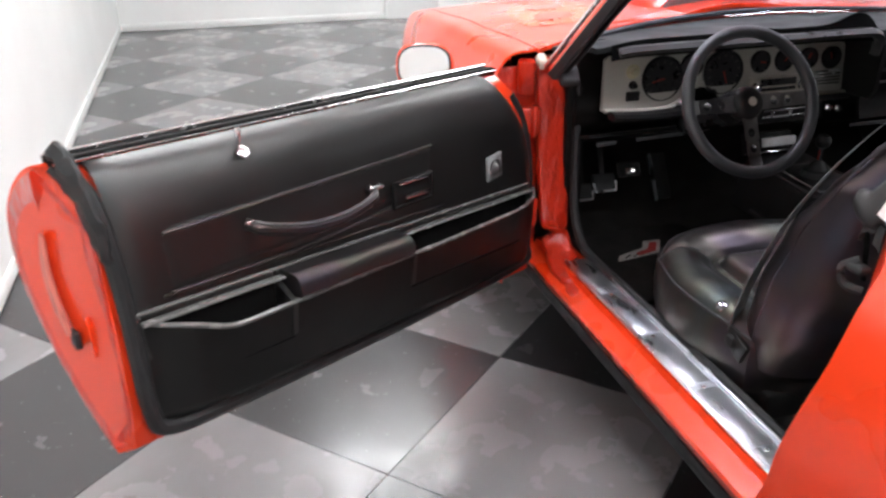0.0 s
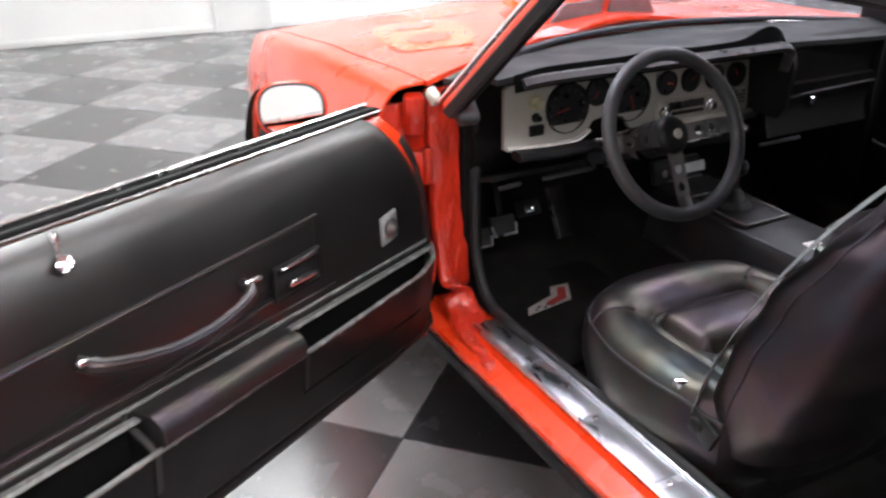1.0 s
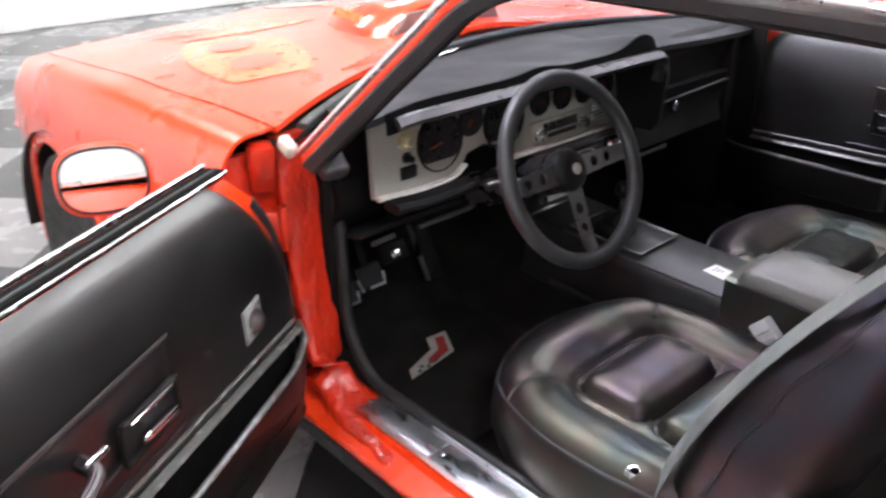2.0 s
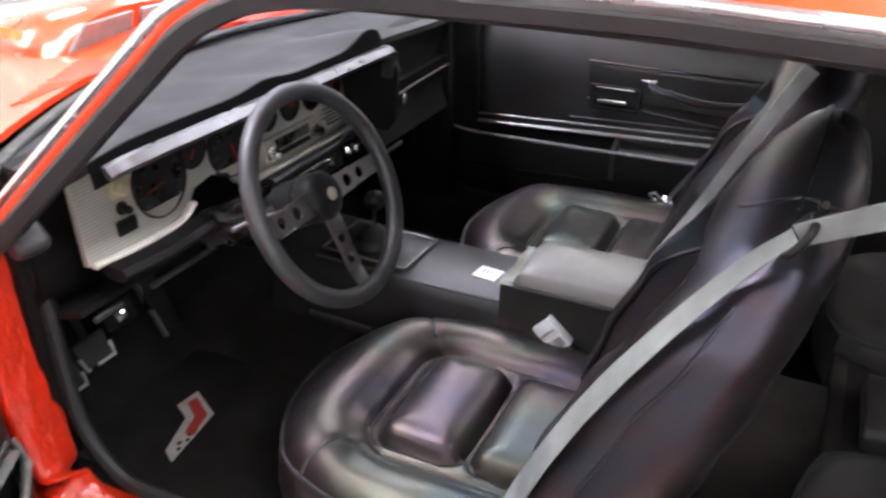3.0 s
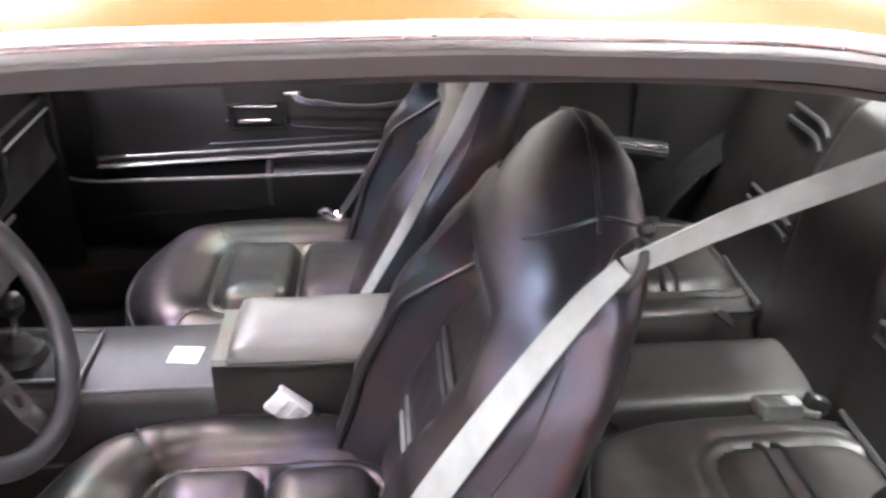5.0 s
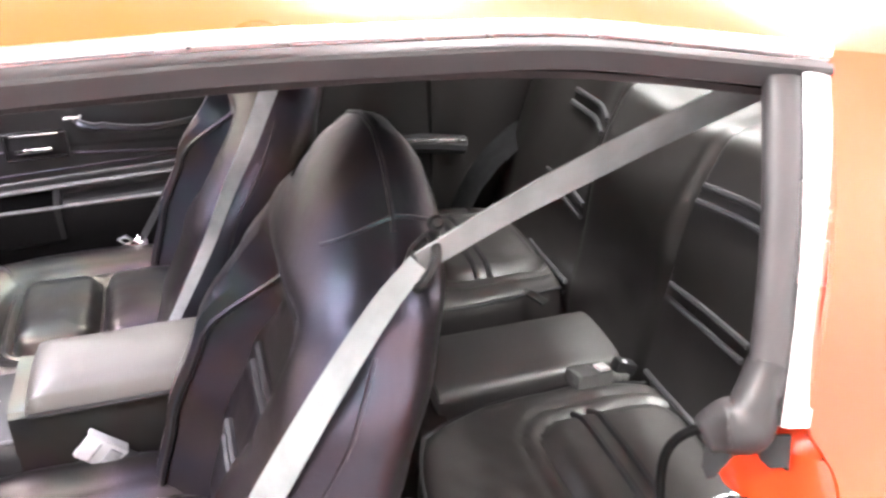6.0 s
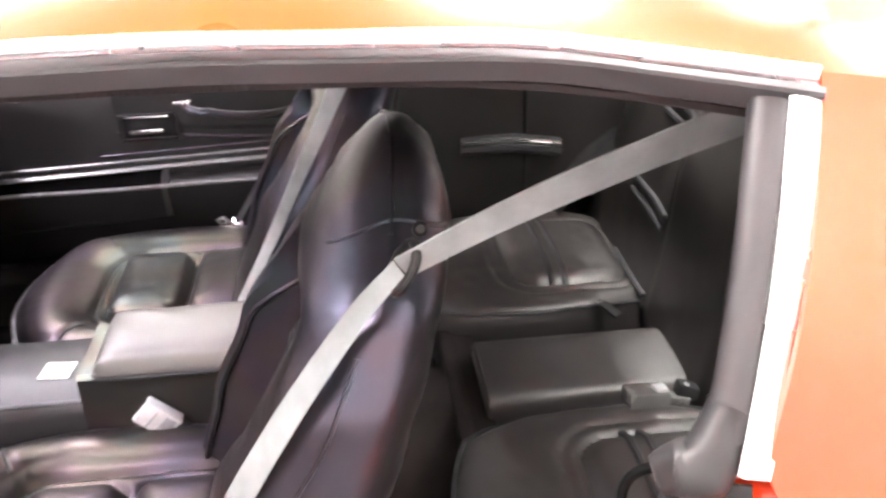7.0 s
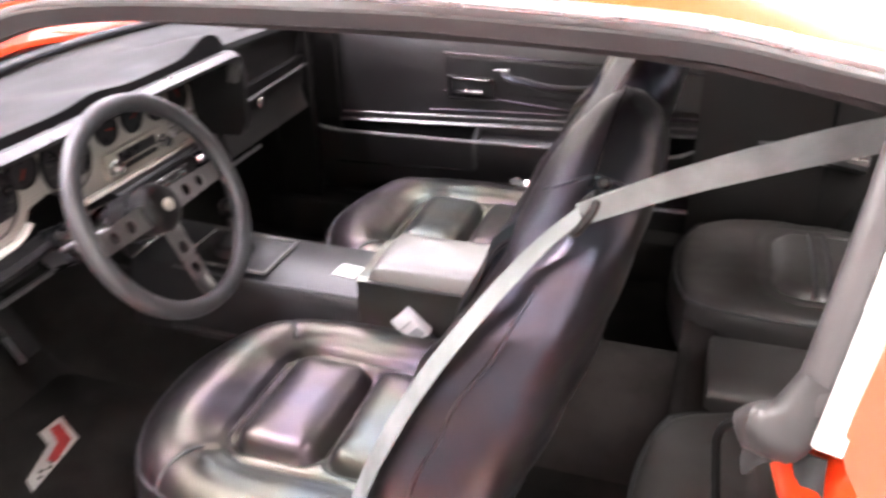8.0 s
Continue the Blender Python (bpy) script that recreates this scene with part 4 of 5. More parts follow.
def wing_mirror(d, m):
    facing = look((-1.072, 0.405, 0.884), (-0.76, 1.20, 0.70))
    mm = facing
    rings = []
    for z, k in ((0.0, 0.93), (-0.004, 1.0), (-0.03, 1.0), (-0.07, 0.86), (-0.10, 0.62), (-0.12, 0.30), (-0.125, 0.05)):
        rings.append([(0.076 * k * math.copysign(abs(math.cos(a)) ** 0.72, math.cos(a)), 0.060 * k * math.copysign(abs(math.sin(a)) ** 0.72, math.sin(a)), z) for a in [2 * math.pi * j / 32 for j in range(32)]])
    mir = part("wing_mirror", moved(loft(rings), mm), RED, d, "red bullet-shaped wing mirror")
    g = [[(0.066 * math.copysign(abs(math.cos(a)) ** 0.72, math.cos(a)), 0.050 * math.copysign(abs(math.sin(a)) ** 0.72, math.sin(a)), z) for a in [2 * math.pi * j / 32 for j in range(32)]] for z in (0.001, 0.004)]
    part("mirror_rim", moved(tube([(0.0685 * math.copysign(abs(math.cos(a)) ** 0.72, math.cos(a)), 0.0525 * math.copysign(abs(math.sin(a)) ** 0.72, math.sin(a)), 0.002) for a in [2 * math.pi * j / 48 for j in range(48)]], 0.0034, 6, (0, 0, 1), True), mm), RUBBER, mir)
    part("mirror_glass", moved(loft(g), mm), MIRROR, mir, "clear mirror glass")
    part("mirror_stalk", moved(sweep(smooth_path([(-1.05, 0.45, 0.855), (-1.02, 0.43, 0.842), (-0.985, 0.40, 0.832)], 4), flat_bar(0.05, 0.036, 0.4), (0, 1, 0)), BODY), RED, mir)


door(OPEN_DOOR, True)
door(SHUT_DOOR, False)


# ---- dashboard ----
def dashboard():
    def body(u, v):
        x = -0.66 + 1.36 * u
        pod = min(max((0.20 - x) / 0.06, 0), 1)
        fy = 0.322 * pod + 0.255 * (1 - pod)
        return spline([(x, 0.44 - 0.12 * (x / 0.66) ** 2, 0.905), (x, fy + 0.05, 0.915), (x, fy + 0.01, 0.895), (x, fy + 0.030, 0.80), (x, fy + 0.015, 0.745), (x, fy + 0.04, 0.68), (x, fy + 0.16, 0.60), (x, 0.60, 0.58)], v)

    d = part("dashboard", thick(surf(body, 40, 28), 0.015, (0, 0.6, 0.76)), DASH, car, "black padded dashboard")

    def edge_of(x):
        """Front edge of the pad and the height of its lip over the brow."""
        y = ease([(-0.66, 0.235), (-0.56, 0.228), (-0.1, 0.190), (0.10, 0.172), (0.155, 0.190), (0.20, 0.262), (0.66, 0.235)], x)
        z = ease([(-0.66, 0.924), (-0.55, 0.935), (0.05, 0.944), (0.13, 0.940), (0.19, 0.915), (0.66, 0.902)], x)
        hump = 0.030 * math.exp(-(((x - 0.075) / 0.058) ** 2)) + 0.010 * math.exp(-(((x + 0.24) / 0.055) ** 2)) + ease([(-0.66, 0.008), (-0.50, 0.014), (0.10, 0.014), (0.175, 0.002), (0.66, 0.002)], x)
        return y, z, hump

    def pad(u, v):
        x = -0.66 + 1.36 * u
        front, z0, hump = edge_of(x)
        back = 0.545 - 0.23 * (x / 0.735) ** 2
        y = front + (back - front) * v
        z = z0 + (0.925 - z0) * v + hump * math.exp(-((v / 0.45) ** 2))
        return (x, y, z)

    part("dash_pad", thick(surf(pad, 80, 24), 0.014, (0, 0.4, -2)), DASH_PAD, d, "matt black dash pad with a raised brow")

    def lip(u, v):
        x = -0.62 + 0.79 * u
        y, z, hump = edge_of(x)
        return (x, y - 0.004 - 0.006 * v, z + hump + 0.002 - v * (hump + 0.03))

    part("pad_lip", thick(surf(lip, 60, 6), 0.006, (0, 3, 0.9)), DEEP_BLACK, d, "lip of the dash pad, black for the shadow gap")
    brow = smooth_path([(-0.605, 0.214, 0.920), (-0.56, 0.202, 0.928), (-0.40, 0.190, 0.931), (-0.1, 0.170, 0.935), (0.08, 0.156, 0.938), (0.125, 0.158, 0.933), (0.154, 0.170, 0.912), (0.162, 0.182, 0.87)], 8)
    part("brow_roll", sweep(brow, flat_bar(0.034, 0.024, 0.48), (0, 0, 1)), BROW, d, "glossy black moulded instrument brow")
    # pod sides
    part("pod_end", prism([(0.185, 0.742), (0.30, 0.738), (0.30, 0.90), (0.19, 0.915), (0.165, 0.905), (0.158, 0.88), (0.166, 0.77)], 0.014, Matrix(((0, 0, 1, 0.165), (1, 0, 0, 0), (0, 1, 0, 0), (0, 0, 0, 1)))), PLASTIC, d)
    cluster(d)
    # lower lip under the bezel
    part("lower_lip", sweep(smooth_path([(-0.60, 0.245, 0.745), (-0.50, 0.243, 0.738), (-0.38, 0.252, 0.735)], 6), flat_bar(0.05, 0.022, 0.4)), PLASTIC, d, "dark ledge below the instruments")
    part("lower_lip", sweep([(-0.18, 0.262, 0.735), (0.16, 0.262, 0.735)], flat_bar(0.03, 0.014, 0.4)), PLASTIC, d)
    # climate controls and ash tray under the radio
    cc = part("climate_panel", rbox((0.24, 0.02, 0.055), (-0.03, 0.272, 0.700), 0.006, (-10, 0, 0)), PLASTIC, d, "black climate control panel")
    part("slider_slot", rbox((0.17, 0.004, 0.006), (-0.03, 0.258, 0.712), 0.001, (-10, 0, 0)), CHROME, cc)
    part("slider_slot", rbox((0.17, 0.004, 0.004), (-0.03, 0.262, 0.692), 0.001, (-10, 0, 0)), STEEL, cc)
    for kx in (-0.09, -0.03, 0.03):
        part("slider_knob", rbox((0.010, 0.014, 0.016), (kx, 0.255, 0.702), 0.003), CHROME, cc)
    for kx, kz in ((0.10, 0.705), (0.135, 0.700)):
        part("chrome_knob", lathe([(0.011, 0), (0.012, 0.010), (0.008, 0.016)], 14, pose(kx, 0.262, kz, 90, 0, 0)), CHROME, cc)
    ash = part("ash_tray", rbox((0.16, 0.02, 0.06), (-0.05, 0.31, 0.60), 0.005, (-18, 0, 0)), PLASTIC, d, "black ash tray with a bright front strip")
    part("front_strip", rbox((0.115, 0.004, 0.026), (-0.018, 0.296, 0.602), 0.001, (-18, 0, 0)), SILVER, ash)
    part("lighter", lathe([(0.010, 0), (0.010, 0.012)], 14, pose(-0.105, 0.300, 0.598, 72, 0, 0)), CHROME, ash)
    part("tray_edge", rbox((0.17, 0.006, 0.005), (-0.05, 0.296, 0.572), 0.001, (-18, 0, 0)), CHROME, ash)
    # glove box
    gb = part("glove_box", thick(surf(lambda u, v: (0.215 + 0.40 * u, 0.250 + 0.018 * math.sin(math.pi * v), 0.66 + 0.14 * v), 12, 8), 0.012, (0.4, 3, 0.7)), DASH, d, "black glove box door")
    part("glove_lock", lathe([(0.014, 0), (0.014, 0.004), (0.008, 0.008)], 16, pose(0.385, 0.262, 0.742, 90, 0, 0)), CHROME, gb)
    part("glove_trim", rbox((0.16, 0.006, 0.010), (0.265, 0.250, 0.645), 0.002), GREY_PLASTIC, gb)
    part("seam_strip", sweep([(0.18, 0.248, 0.765), (0.40, 0.250, 0.772), (0.62, 0.252, 0.775)], flat_bar(0.006, 0.006)), GREY_PLASTIC, d)
    # knee cover strips below the column
    for pts in ([(-0.50, 0.28, 0.662), (-0.36, 0.27, 0.668)], [(-0.34, 0.258, 0.690), (-0.255, 0.250, 0.712)], [(-0.61, 0.30, 0.650), (-0.555, 0.295, 0.655)]):
        part("knee_strip", sweep(pts, flat_bar(0.008, 0.010)), GREY_PLASTIC, d)
    part("under_cover", thick(surf(lambda u, v: (-0.64 + 0.52 * u, 0.29 + 0.14 * v, 0.675 - 0.045 * v), 10, 6), 0.01, (-0.4, 0.4, 3)), PLASTIC, d)


def cluster(d):
    """Ribbed aluminium bezel with round gauges, facing the driver."""
    y0 = 0.300
    outline = [(-0.605, 0.748), (-0.44, 0.742), (-0.375, 0.752), (-0.350, 0.782), (-0.300, 0.790), (-0.255, 0.778), (-0.235, 0.748), (-0.16, 0.742), (0.160, 0.742), (0.166, 0.75), (0.166, 0.872), (0.158, 0.880), (-0.585, 0.892), (-0.597, 0.884)]
    m = Matrix(((1, 0, 0, 0), (0, 0.12, 1, y0 - 0.098), (0, 1, -0.12, 0), (0, 0, 0, 1)))
    b = part("instrument_bezel", prism(outline, 0.012, m), BEZEL, d, "brushed ribbed aluminium instrument panel")
    rows = [(-0.425, 0.822, 0.061), (-0.336, 0.850, 0.033), (-0.236, 0.825, 0.061), (-0.118, 0.845, 0.030), (-0.040, 0.844, 0.030), (0.040, 0.843, 0.030), (0.118, 0.840, 0.031)]
    for gx, gz, r in rows:
        gm = pose(gx, y0 - 0.098 + 0.12 * gz, gz, 90, 0, 0)
        g = part("gauge", lathe([(r * 0.93, 0.004), (r, 0.006), (r * 1.02, 0.002), (r * 1.02, -0.01)], 32, gm), PLASTIC, b, "round black gauge")
        part("gauge_face", lathe([(r * 0.90, 0.001), (r * 0.90, 0.0045)], 28, gm), GAUGE, g)
        part("gauge_rim", tube([gm @ Vector((r * 0.98 * math.cos(a), r * 0.98 * math.sin(a), 0.005)) for a in [2 * math.pi * k / 32 for k in range(32)]], 0.0028, 6, (0, 1, 0), True), PLASTIC, g)
        turn = 0.9 + 9 * gx
        part("needle", moved(rbox((r * 0.62, 0.003, 0.0012), (r * 0.24, 0, 0.0065), 0.0004), gm @ pose(0, 0, 0, 0, 0, math.degrees(turn))), NEEDLE, g)
        if r > 0.05:
            for k in range(11):
                a = math.radians(-40 + 26 * k)
                part("scale_mark", moved(rbox((0.008, 0.0018, 0.0008), (r * 0.76, 0, 0.0058), 0.0), gm @ pose(0, 0, 0, 0, 0, math.degrees(a))), MARK, g)
    for kx, kz, kr in ((-0.515, 0.848, 0.016), (-0.515, 0.812, 0.009)):
        km = pose(kx, y0 - 0.098 + 0.12 * kz, kz, 90, 0, 0)
        part("switch_knob", lathe([(kr * 1.3, 0), (kr * 1.3, 0.003), (kr * 0.7, 0.004), (kr * 0.8, 0.018), (kr * 0.5, 0.022)], 16, km), PALE_KNOB if kr > 0.01 else PLASTIC, b)
    part("rocker_switch", rbox((0.040, 0.010, 0.026), (-0.515, y0 - 0.006, 0.782), 0.003), PLASTIC, b, "black rocker switch")
    part("bezel_lip", joined(sweep([(-0.238, y0 - 0.022, 0.746), (-0.05, y0 - 0.024, 0.744), (0.160, y0 - 0.026, 0.742)], flat_bar(0.018, 0.010, 0.4)), sweep(smooth_path([(-0.605, y0 - 0.020, 0.752), (-0.50, y0 - 0.022, 0.745), (-0.41, y0 - 0.020, 0.746), (-0.368, y0 - 0.016, 0.764)], 6), flat_bar(0.016, 0.009, 0.4))), BEIGE, b, "cream metal lip along the lower edge")
    part("chrome_line", sweep([(-0.225, y0 - 0.030, 0.724), (0.155, y0 - 0.034, 0.720)], flat_bar(0.004, 0.004)), CHROME, b)
    rd = part("radio", rbox((0.185, 0.014, 0.052), (-0.062, y0 - 0.010, 0.778), 0.003, (-7, 0, 0)), BEIGE, b, "beige-faced car radio with two knobs")
    part("radio_window", rbox((0.115, 0.006, 0.020), (-0.062, y0 - 0.018, 0.788), 0.001, (-7, 0, 0)), GAUGE, rd)
    part("radio_keys", rbox((0.110, 0.010, 0.009), (-0.062, y0 - 0.019, 0.768), 0.001, (-7, 0, 0)), PLASTIC, rd)
    for kx in (-0.138, 0.016):
        part("radio_knob", lathe([(0.014, 0), (0.015, 0.004), (0.011, 0.006), (0.011, 0.020), (0.008, 0.023)], 18, pose(kx, y0 - 0.017, 0.776, 90, 0, 0)), CHROME, rd)
    part("vent_grille", joined(*[rbox((0.09, 0.006, 0.004), (0.105, y0 - 0.010, 0.768 + 0.009 * k), 0.001) for k in range(5)]), STEEL, b)


dashboard()


# ---- steering wheel ----
def steering():
    c, tilt = Vector((-0.340, 0.015, 0.822)), 25.0
    m = pose(*c, 90 - tilt, 0, 0)  # local z points to the driver
    n = 56
    R = 0.175
    rim = [m @ Vector((R * math.cos(2 * math.pi * k / n), R * math.sin(2 * math.pi * k / n), 0)) for k in range(n)]
    axis = m.to_3x3() @ Vector((0, 0, 1))
    w = part("steering_wheel", tube(rim, 0.0155, 14, axis, True), WHEEL_PAD, car, "black three-spoke sports steering wheel")
    hub = part("hub_pad", lathe([(0.040, -0.045), (0.043, -0.03), (0.042, -0.012), (0.037, -0.003), (0.028, 0.003), (0.014, 0.006), (0.004, 0.0065)], 28, m), PLASTIC, w, "black hub pad with a dull emblem")
    part("hub_emblem", lathe([(0.011, 0.005), (0.011, 0.0080), (0.007, 0.0092)], 20, m), BEIGE, hub)
    for a in (-90, 180, 0):
        a = a if a == -90 else a
        sm = m @ pose(0, 0, 0, 0, 0, a)
        sp = part("spoke", moved(spoke(), sm), SPOKE, w, "brushed metal spoke with two round holes")
    col = part("steering_column", sweep([m @ Vector((0, 0, -0.04)), m @ Vector((0, 0, -0.14)), m @ Vector((0, 0, -0.30))], circle(0.038, 18), (0, 1, 0)), COLUMN, car, "black steering column")
    part("column_collar", sweep([m @ Vector((0, 0, -0.05)), m @ Vector((0, 0, -0.09))], circle(0.041, 18), (0, 1, 0)), PLASTIC, col)
    part("turn_stalk", tube([m @ Vector((-0.03, 0.0, -0.075)), m @ Vector((-0.12, 0.018, -0.07)), m @ Vector((-0.165, 0.022, -0.066))], 0.004, 8), SPOKE, col, "dull metal turn signal stalk")
    part("ignition_lock", lathe([(0.016, 0), (0.016, 0.02), (0.011, 0.026)], 14, m @ pose(0.055, 0.01, -0.10, 0, 90, 0)), CHROME, col)


def spoke():
    """A flat spoke along +x with two round holes."""
    prof = [(0.040, 0.020), (0.075, 0.019), (0.115, 0.0175), (0.150, 0.016), (0.170, 0.016)]
    shapes = []

    def box_ring(x0, x1, n=16):
        cx, hx, hy = (x0 + x1) / 2, (x1 - x0) / 2, ease(prof, (x0 + x1) / 2)
        out = []
        for k in range(n):
            dx, dy = math.cos(2 * math.pi * k / n), math.sin(2 * math.pi * k / n)
            t = min(hx / max(abs(dx), 1e-6), hy / max(abs(dy), 1e-6))
            out.append((cx + dx * t, dy * t))
        return out

    for x0, x1, r in ((0.055, 0.095, 0.0115), (0.095, 0.135, 0.0105)):
        o, i = box_ring(x0, x1), [((x0 + x1) / 2 + x, y) for x, y in circle(r, 16)]
        rings = [[(*p, 0.0) for p in o], [(*p, 0.004) for p in o], [(*p, 0.004) for p in i], [(*p, 0.0) for p in i], [(*p, 0.0) for p in o]]
        shapes.append(moved(loft(rings, False), pose(0, 0, -0.016)))
    shapes.append(rbox((0.020, 0.040, 0.004), (0.046, 0, -0.014), 0.001))
    shapes.append(rbox((0.034, 0.034, 0.004), (0.152, 0, -0.012), 0.001, (0, -12, 0)))
    return joined(*shapes)


steering()


# ---- pedals, mat ----
def pedal(x, y, z, w, h, label):
    p = part("pedal", rbox((w, 0.014, h), (x, y, z), 0.005, (-28, 0, 0)), RUBBER, car, label)
    fr = [(-w / 2, 0.0), (-w / 2 + 0.004, -h / 2), (w / 2 - 0.004, -h / 2), (w / 2, 0.0)]
    part("pedal_trim", tube([pose(x, y, z, -28, 0, 0) @ Vector((a, -0.007, b)) for a, b in fr], 0.0036, 6, (0, 1, 0.3)), SILL, p, "bright pedal edge")
    part("pedal_arm", sweep([(x, y + 0.01, z + 0.01), (x + 0.01, y + 0.08, z + 0.14), (x + 0.02, y + 0.10, z + 0.26)], flat_bar(0.016, 0.008)), PLASTIC, p)


pedal(-0.560, 0.475, 0.440, 0.062, 0.050, "black clutch pedal pad with a bright edge")
pedal(-0.488, 0.480, 0.462, 0.075, 0.055, "black brake pedal pad with a bright edge")
pb = part("parking_brake", rbox((0.075, 0.012, 0.045), (-0.395, 0.50, 0.488), 0.004, (-28, 0, 0)), PLASTIC, car, "small black pedal with a bright badge")
part("badge", rbox((0.03, 0.005, 0.022), (-0.395, 0.492, 0.486), 0.002, (-28, 0, 0)), CHROME, pb)
ac = part("accelerator", rbox((0.055, 0.012, 0.15), (-0.265, 0.53, 0.44), 0.005, (-30, 0, 0)), RUBBER, car, "tall black accelerator pedal")
part("pedal_trim", rbox((0.004, 0.016, 0.15), (-0.293, 0.526, 0.44), 0.001, (-30, 0, 0)), SILL, ac)

mat = thing("floor_mat", "black carpet car mat with a red and white emblem", "floor mat", (-0.36, 0.30, 0.265))
part("mat", rbox((0.44, 0.50, 0.014), (0, 0, 0.006), 0.006), CARPET, mat)
flag = [(-0.09, -0.005), (0.03, 0.012), (0.065, 0.075), (0.02, 0.080), (0.0, 0.045), (-0.075, 0.02)]
part("emblem", moved(prism(flag, 0.003), pose(-0.045, 0.0, 0.014) @ Matrix.Diagonal((1.25, 1.25, 1, 1))), EMBLEM_WHITE, mat, "white chequered emblem with a red centre")
for ex, ey in ((-0.100, 0.004), (-0.086, 0.014), (-0.072, 0.006), (-0.058, 0.014), (-0.044, 0.010)):
    part("emblem_check", moved(rbox((0.008, 0.006, 0.002), (0, 0, 0.001), 0.0), pose(-0.045 + ex + 0.02, ey, 0.0175, 0, 0, 12)), CARPET, mat)
part("emblem_centre", moved(prism([(-0.03, 0.004), (0.022, 0.018), (0.048, 0.062), (0.03, 0.066), (0.008, 0.032), (-0.03, 0.020)], 0.002), pose(-0.045, 0.0, 0.018) @ Matrix.Diagonal((1.25, 1.25, 1, 1))), EMBLEM_RED, mat)


# ---- console ----
def console():
    prof = [(-0.135, 0.40), (-0.128, 0.43), (-0.112, 0.515), (-0.104, 0.535), (-0.094, 0.542), (0.084, 0.542), (0.094, 0.535), (0.102, 0.515), (0.118, 0.43), (0.125, 0.40)]
    c = part("console", loft([[(x, y, z + 0.02 * max(0, y) * 2) for x, z in prof] for y in (0.32, 0.20, 0.05, -0.10, -0.205)]), CONSOLE, car, "black vinyl centre console")
    part("console_edge", sweep([(-0.100, 0.22, 0.548), (-0.100, 0.0, 0.540), (-0.099, -0.20, 0.540)], flat_bar(0.008, 0.008, 0.4)), GREY_PLASTIC, c, "pale console edge strip")
    part("console_edge", sweep([(-0.138, 0.22, 0.425), (-0.138, -0.20, 0.420)], flat_bar(0.008, 0.010, 0.4)), GREY_PLASTIC, c)
    sp = part("shift_plate", rbox((0.135, 0.20, 0.005), (-0.008, 0.115, 0.549), 0.002, (2, 0, 0)), PLASTIC, c, "black shifter plate in a silver frame")
    for a, s in (((-0.008, 0.015, 0.551), (0.145, 0.006, 0.005)), ((-0.008, 0.215, 0.556), (0.145, 0.006, 0.005)), ((-0.080, 0.115, 0.553), (0.006, 0.20, 0.005)), ((0.064, 0.115, 0.553), (0.006, 0.20, 0.005))):
        part("frame_bar", rbox(s, a, 0.0015, (2, 0, 0)), EDGE, sp)
    part("shift_boot", lathe([(0.045, 0), (0.038, 0.015), (0.028, 0.02), (0.020, 0.035), (0.009, 0.045)], 16, pose(-0.008, 0.13, 0.552)), RUBBER, sp)
    part("shift_lever", tube([(-0.008, 0.13, 0.59), (-0.010, 0.125, 0.64)], 0.006, 8, (1, 0, 0)), CHROME, sp)
    part("shift_knob", lathe([(0.006, -0.02), (0.018, -0.012), (0.022, 0.004), (0.016, 0.018), (0.004, 0.022)], 18, pose(-0.010, 0.124, 0.652)), PLASTIC, sp)
    lb = part("console_label", rbox((0.046, 0.052, 0.002), (-0.012, -0.140, 0.5435), 0.0008, (0, 0, -6)), WHITE, c, "small white printed label")
    for k in range(3):
        part("print_bar", rbox((0.022 - 0.005 * k, 0.003, 0.0008), (-0.010, -0.128 - 0.009 * k, 0.5448), 0.0, (0, 0, -6)), GREY_PLASTIC, lb)
    base = part("console_box", loft([[(x0 * f, y, z) for x0, z in ((-0.118, 0.40), (-0.108, 0.585), (-0.10, 0.592), (0.05, 0.592), (0.058, 0.585), (0.10, 0.40))] for y, f in ((-0.203, 0.99), (-0.26, 1.0), (-0.60, 1.0))]), VINYL, car, "black console box between the seats")

    def lid(u, v):
        x, y = (u - 0.5) * 2, (v - 0.5) * 2
        e = max(abs(x) ** 6, abs(y) ** 8)
        return (-0.030 + 0.082 * x, -0.400 + 0.172 * y, 0.594 + 0.030 * (1 - e) ** 0.5 + 0.008 * (1 - x * x) + 0.0025 * noise.noise((x * 1.5, y * 2.5, 4.0)))

    ld = part("arm_rest_lid", joined(surf(lid, 24, 36), rbox((0.166, 0.344, 0.02), (-0.030, -0.400, 0.590), 0.008)), LID_VINYL, base, "padded vinyl arm rest lid, coloured pale for its sheen")
    part("lid_piping", tube([(-0.114, -0.232, 0.590), (-0.114, -0.40, 0.589), (-0.114, -0.57, 0.590)], 0.004, 6), RUBBER, ld)
    lie = Matrix(((0, -1, 0, -0.126), (0.677, 0, 0.736, -0.320), (-0.736, 0, 0.677, 0.515), (0, 0, 0, 1)))
    bk = part("belt_buckle", moved(joined(rbox((0.038, 0.018, 0.066), (0, 0.002, -0.056), 0.005), rbox((0.030, 0.012, 0.06), (0, 0.004, -0.105), 0.004)), lie), RUBBER, car, "belt buckle with a bright metal face")
    part("buckle_face", moved(rbox((0.045, 0.023, 0.066), (0, 0, 0), 0.004), lie), SILVER, bk, "bright satin metal buckle face")
    part("buckle_button", moved(joined(rbox((0.034, 0.004, 0.020), (0, 0.0125, -0.016), 0.0015), rbox((0.036, 0.003, 0.003), (0, 0.012, 0.010), 0.001)), lie), PLATE, bk)
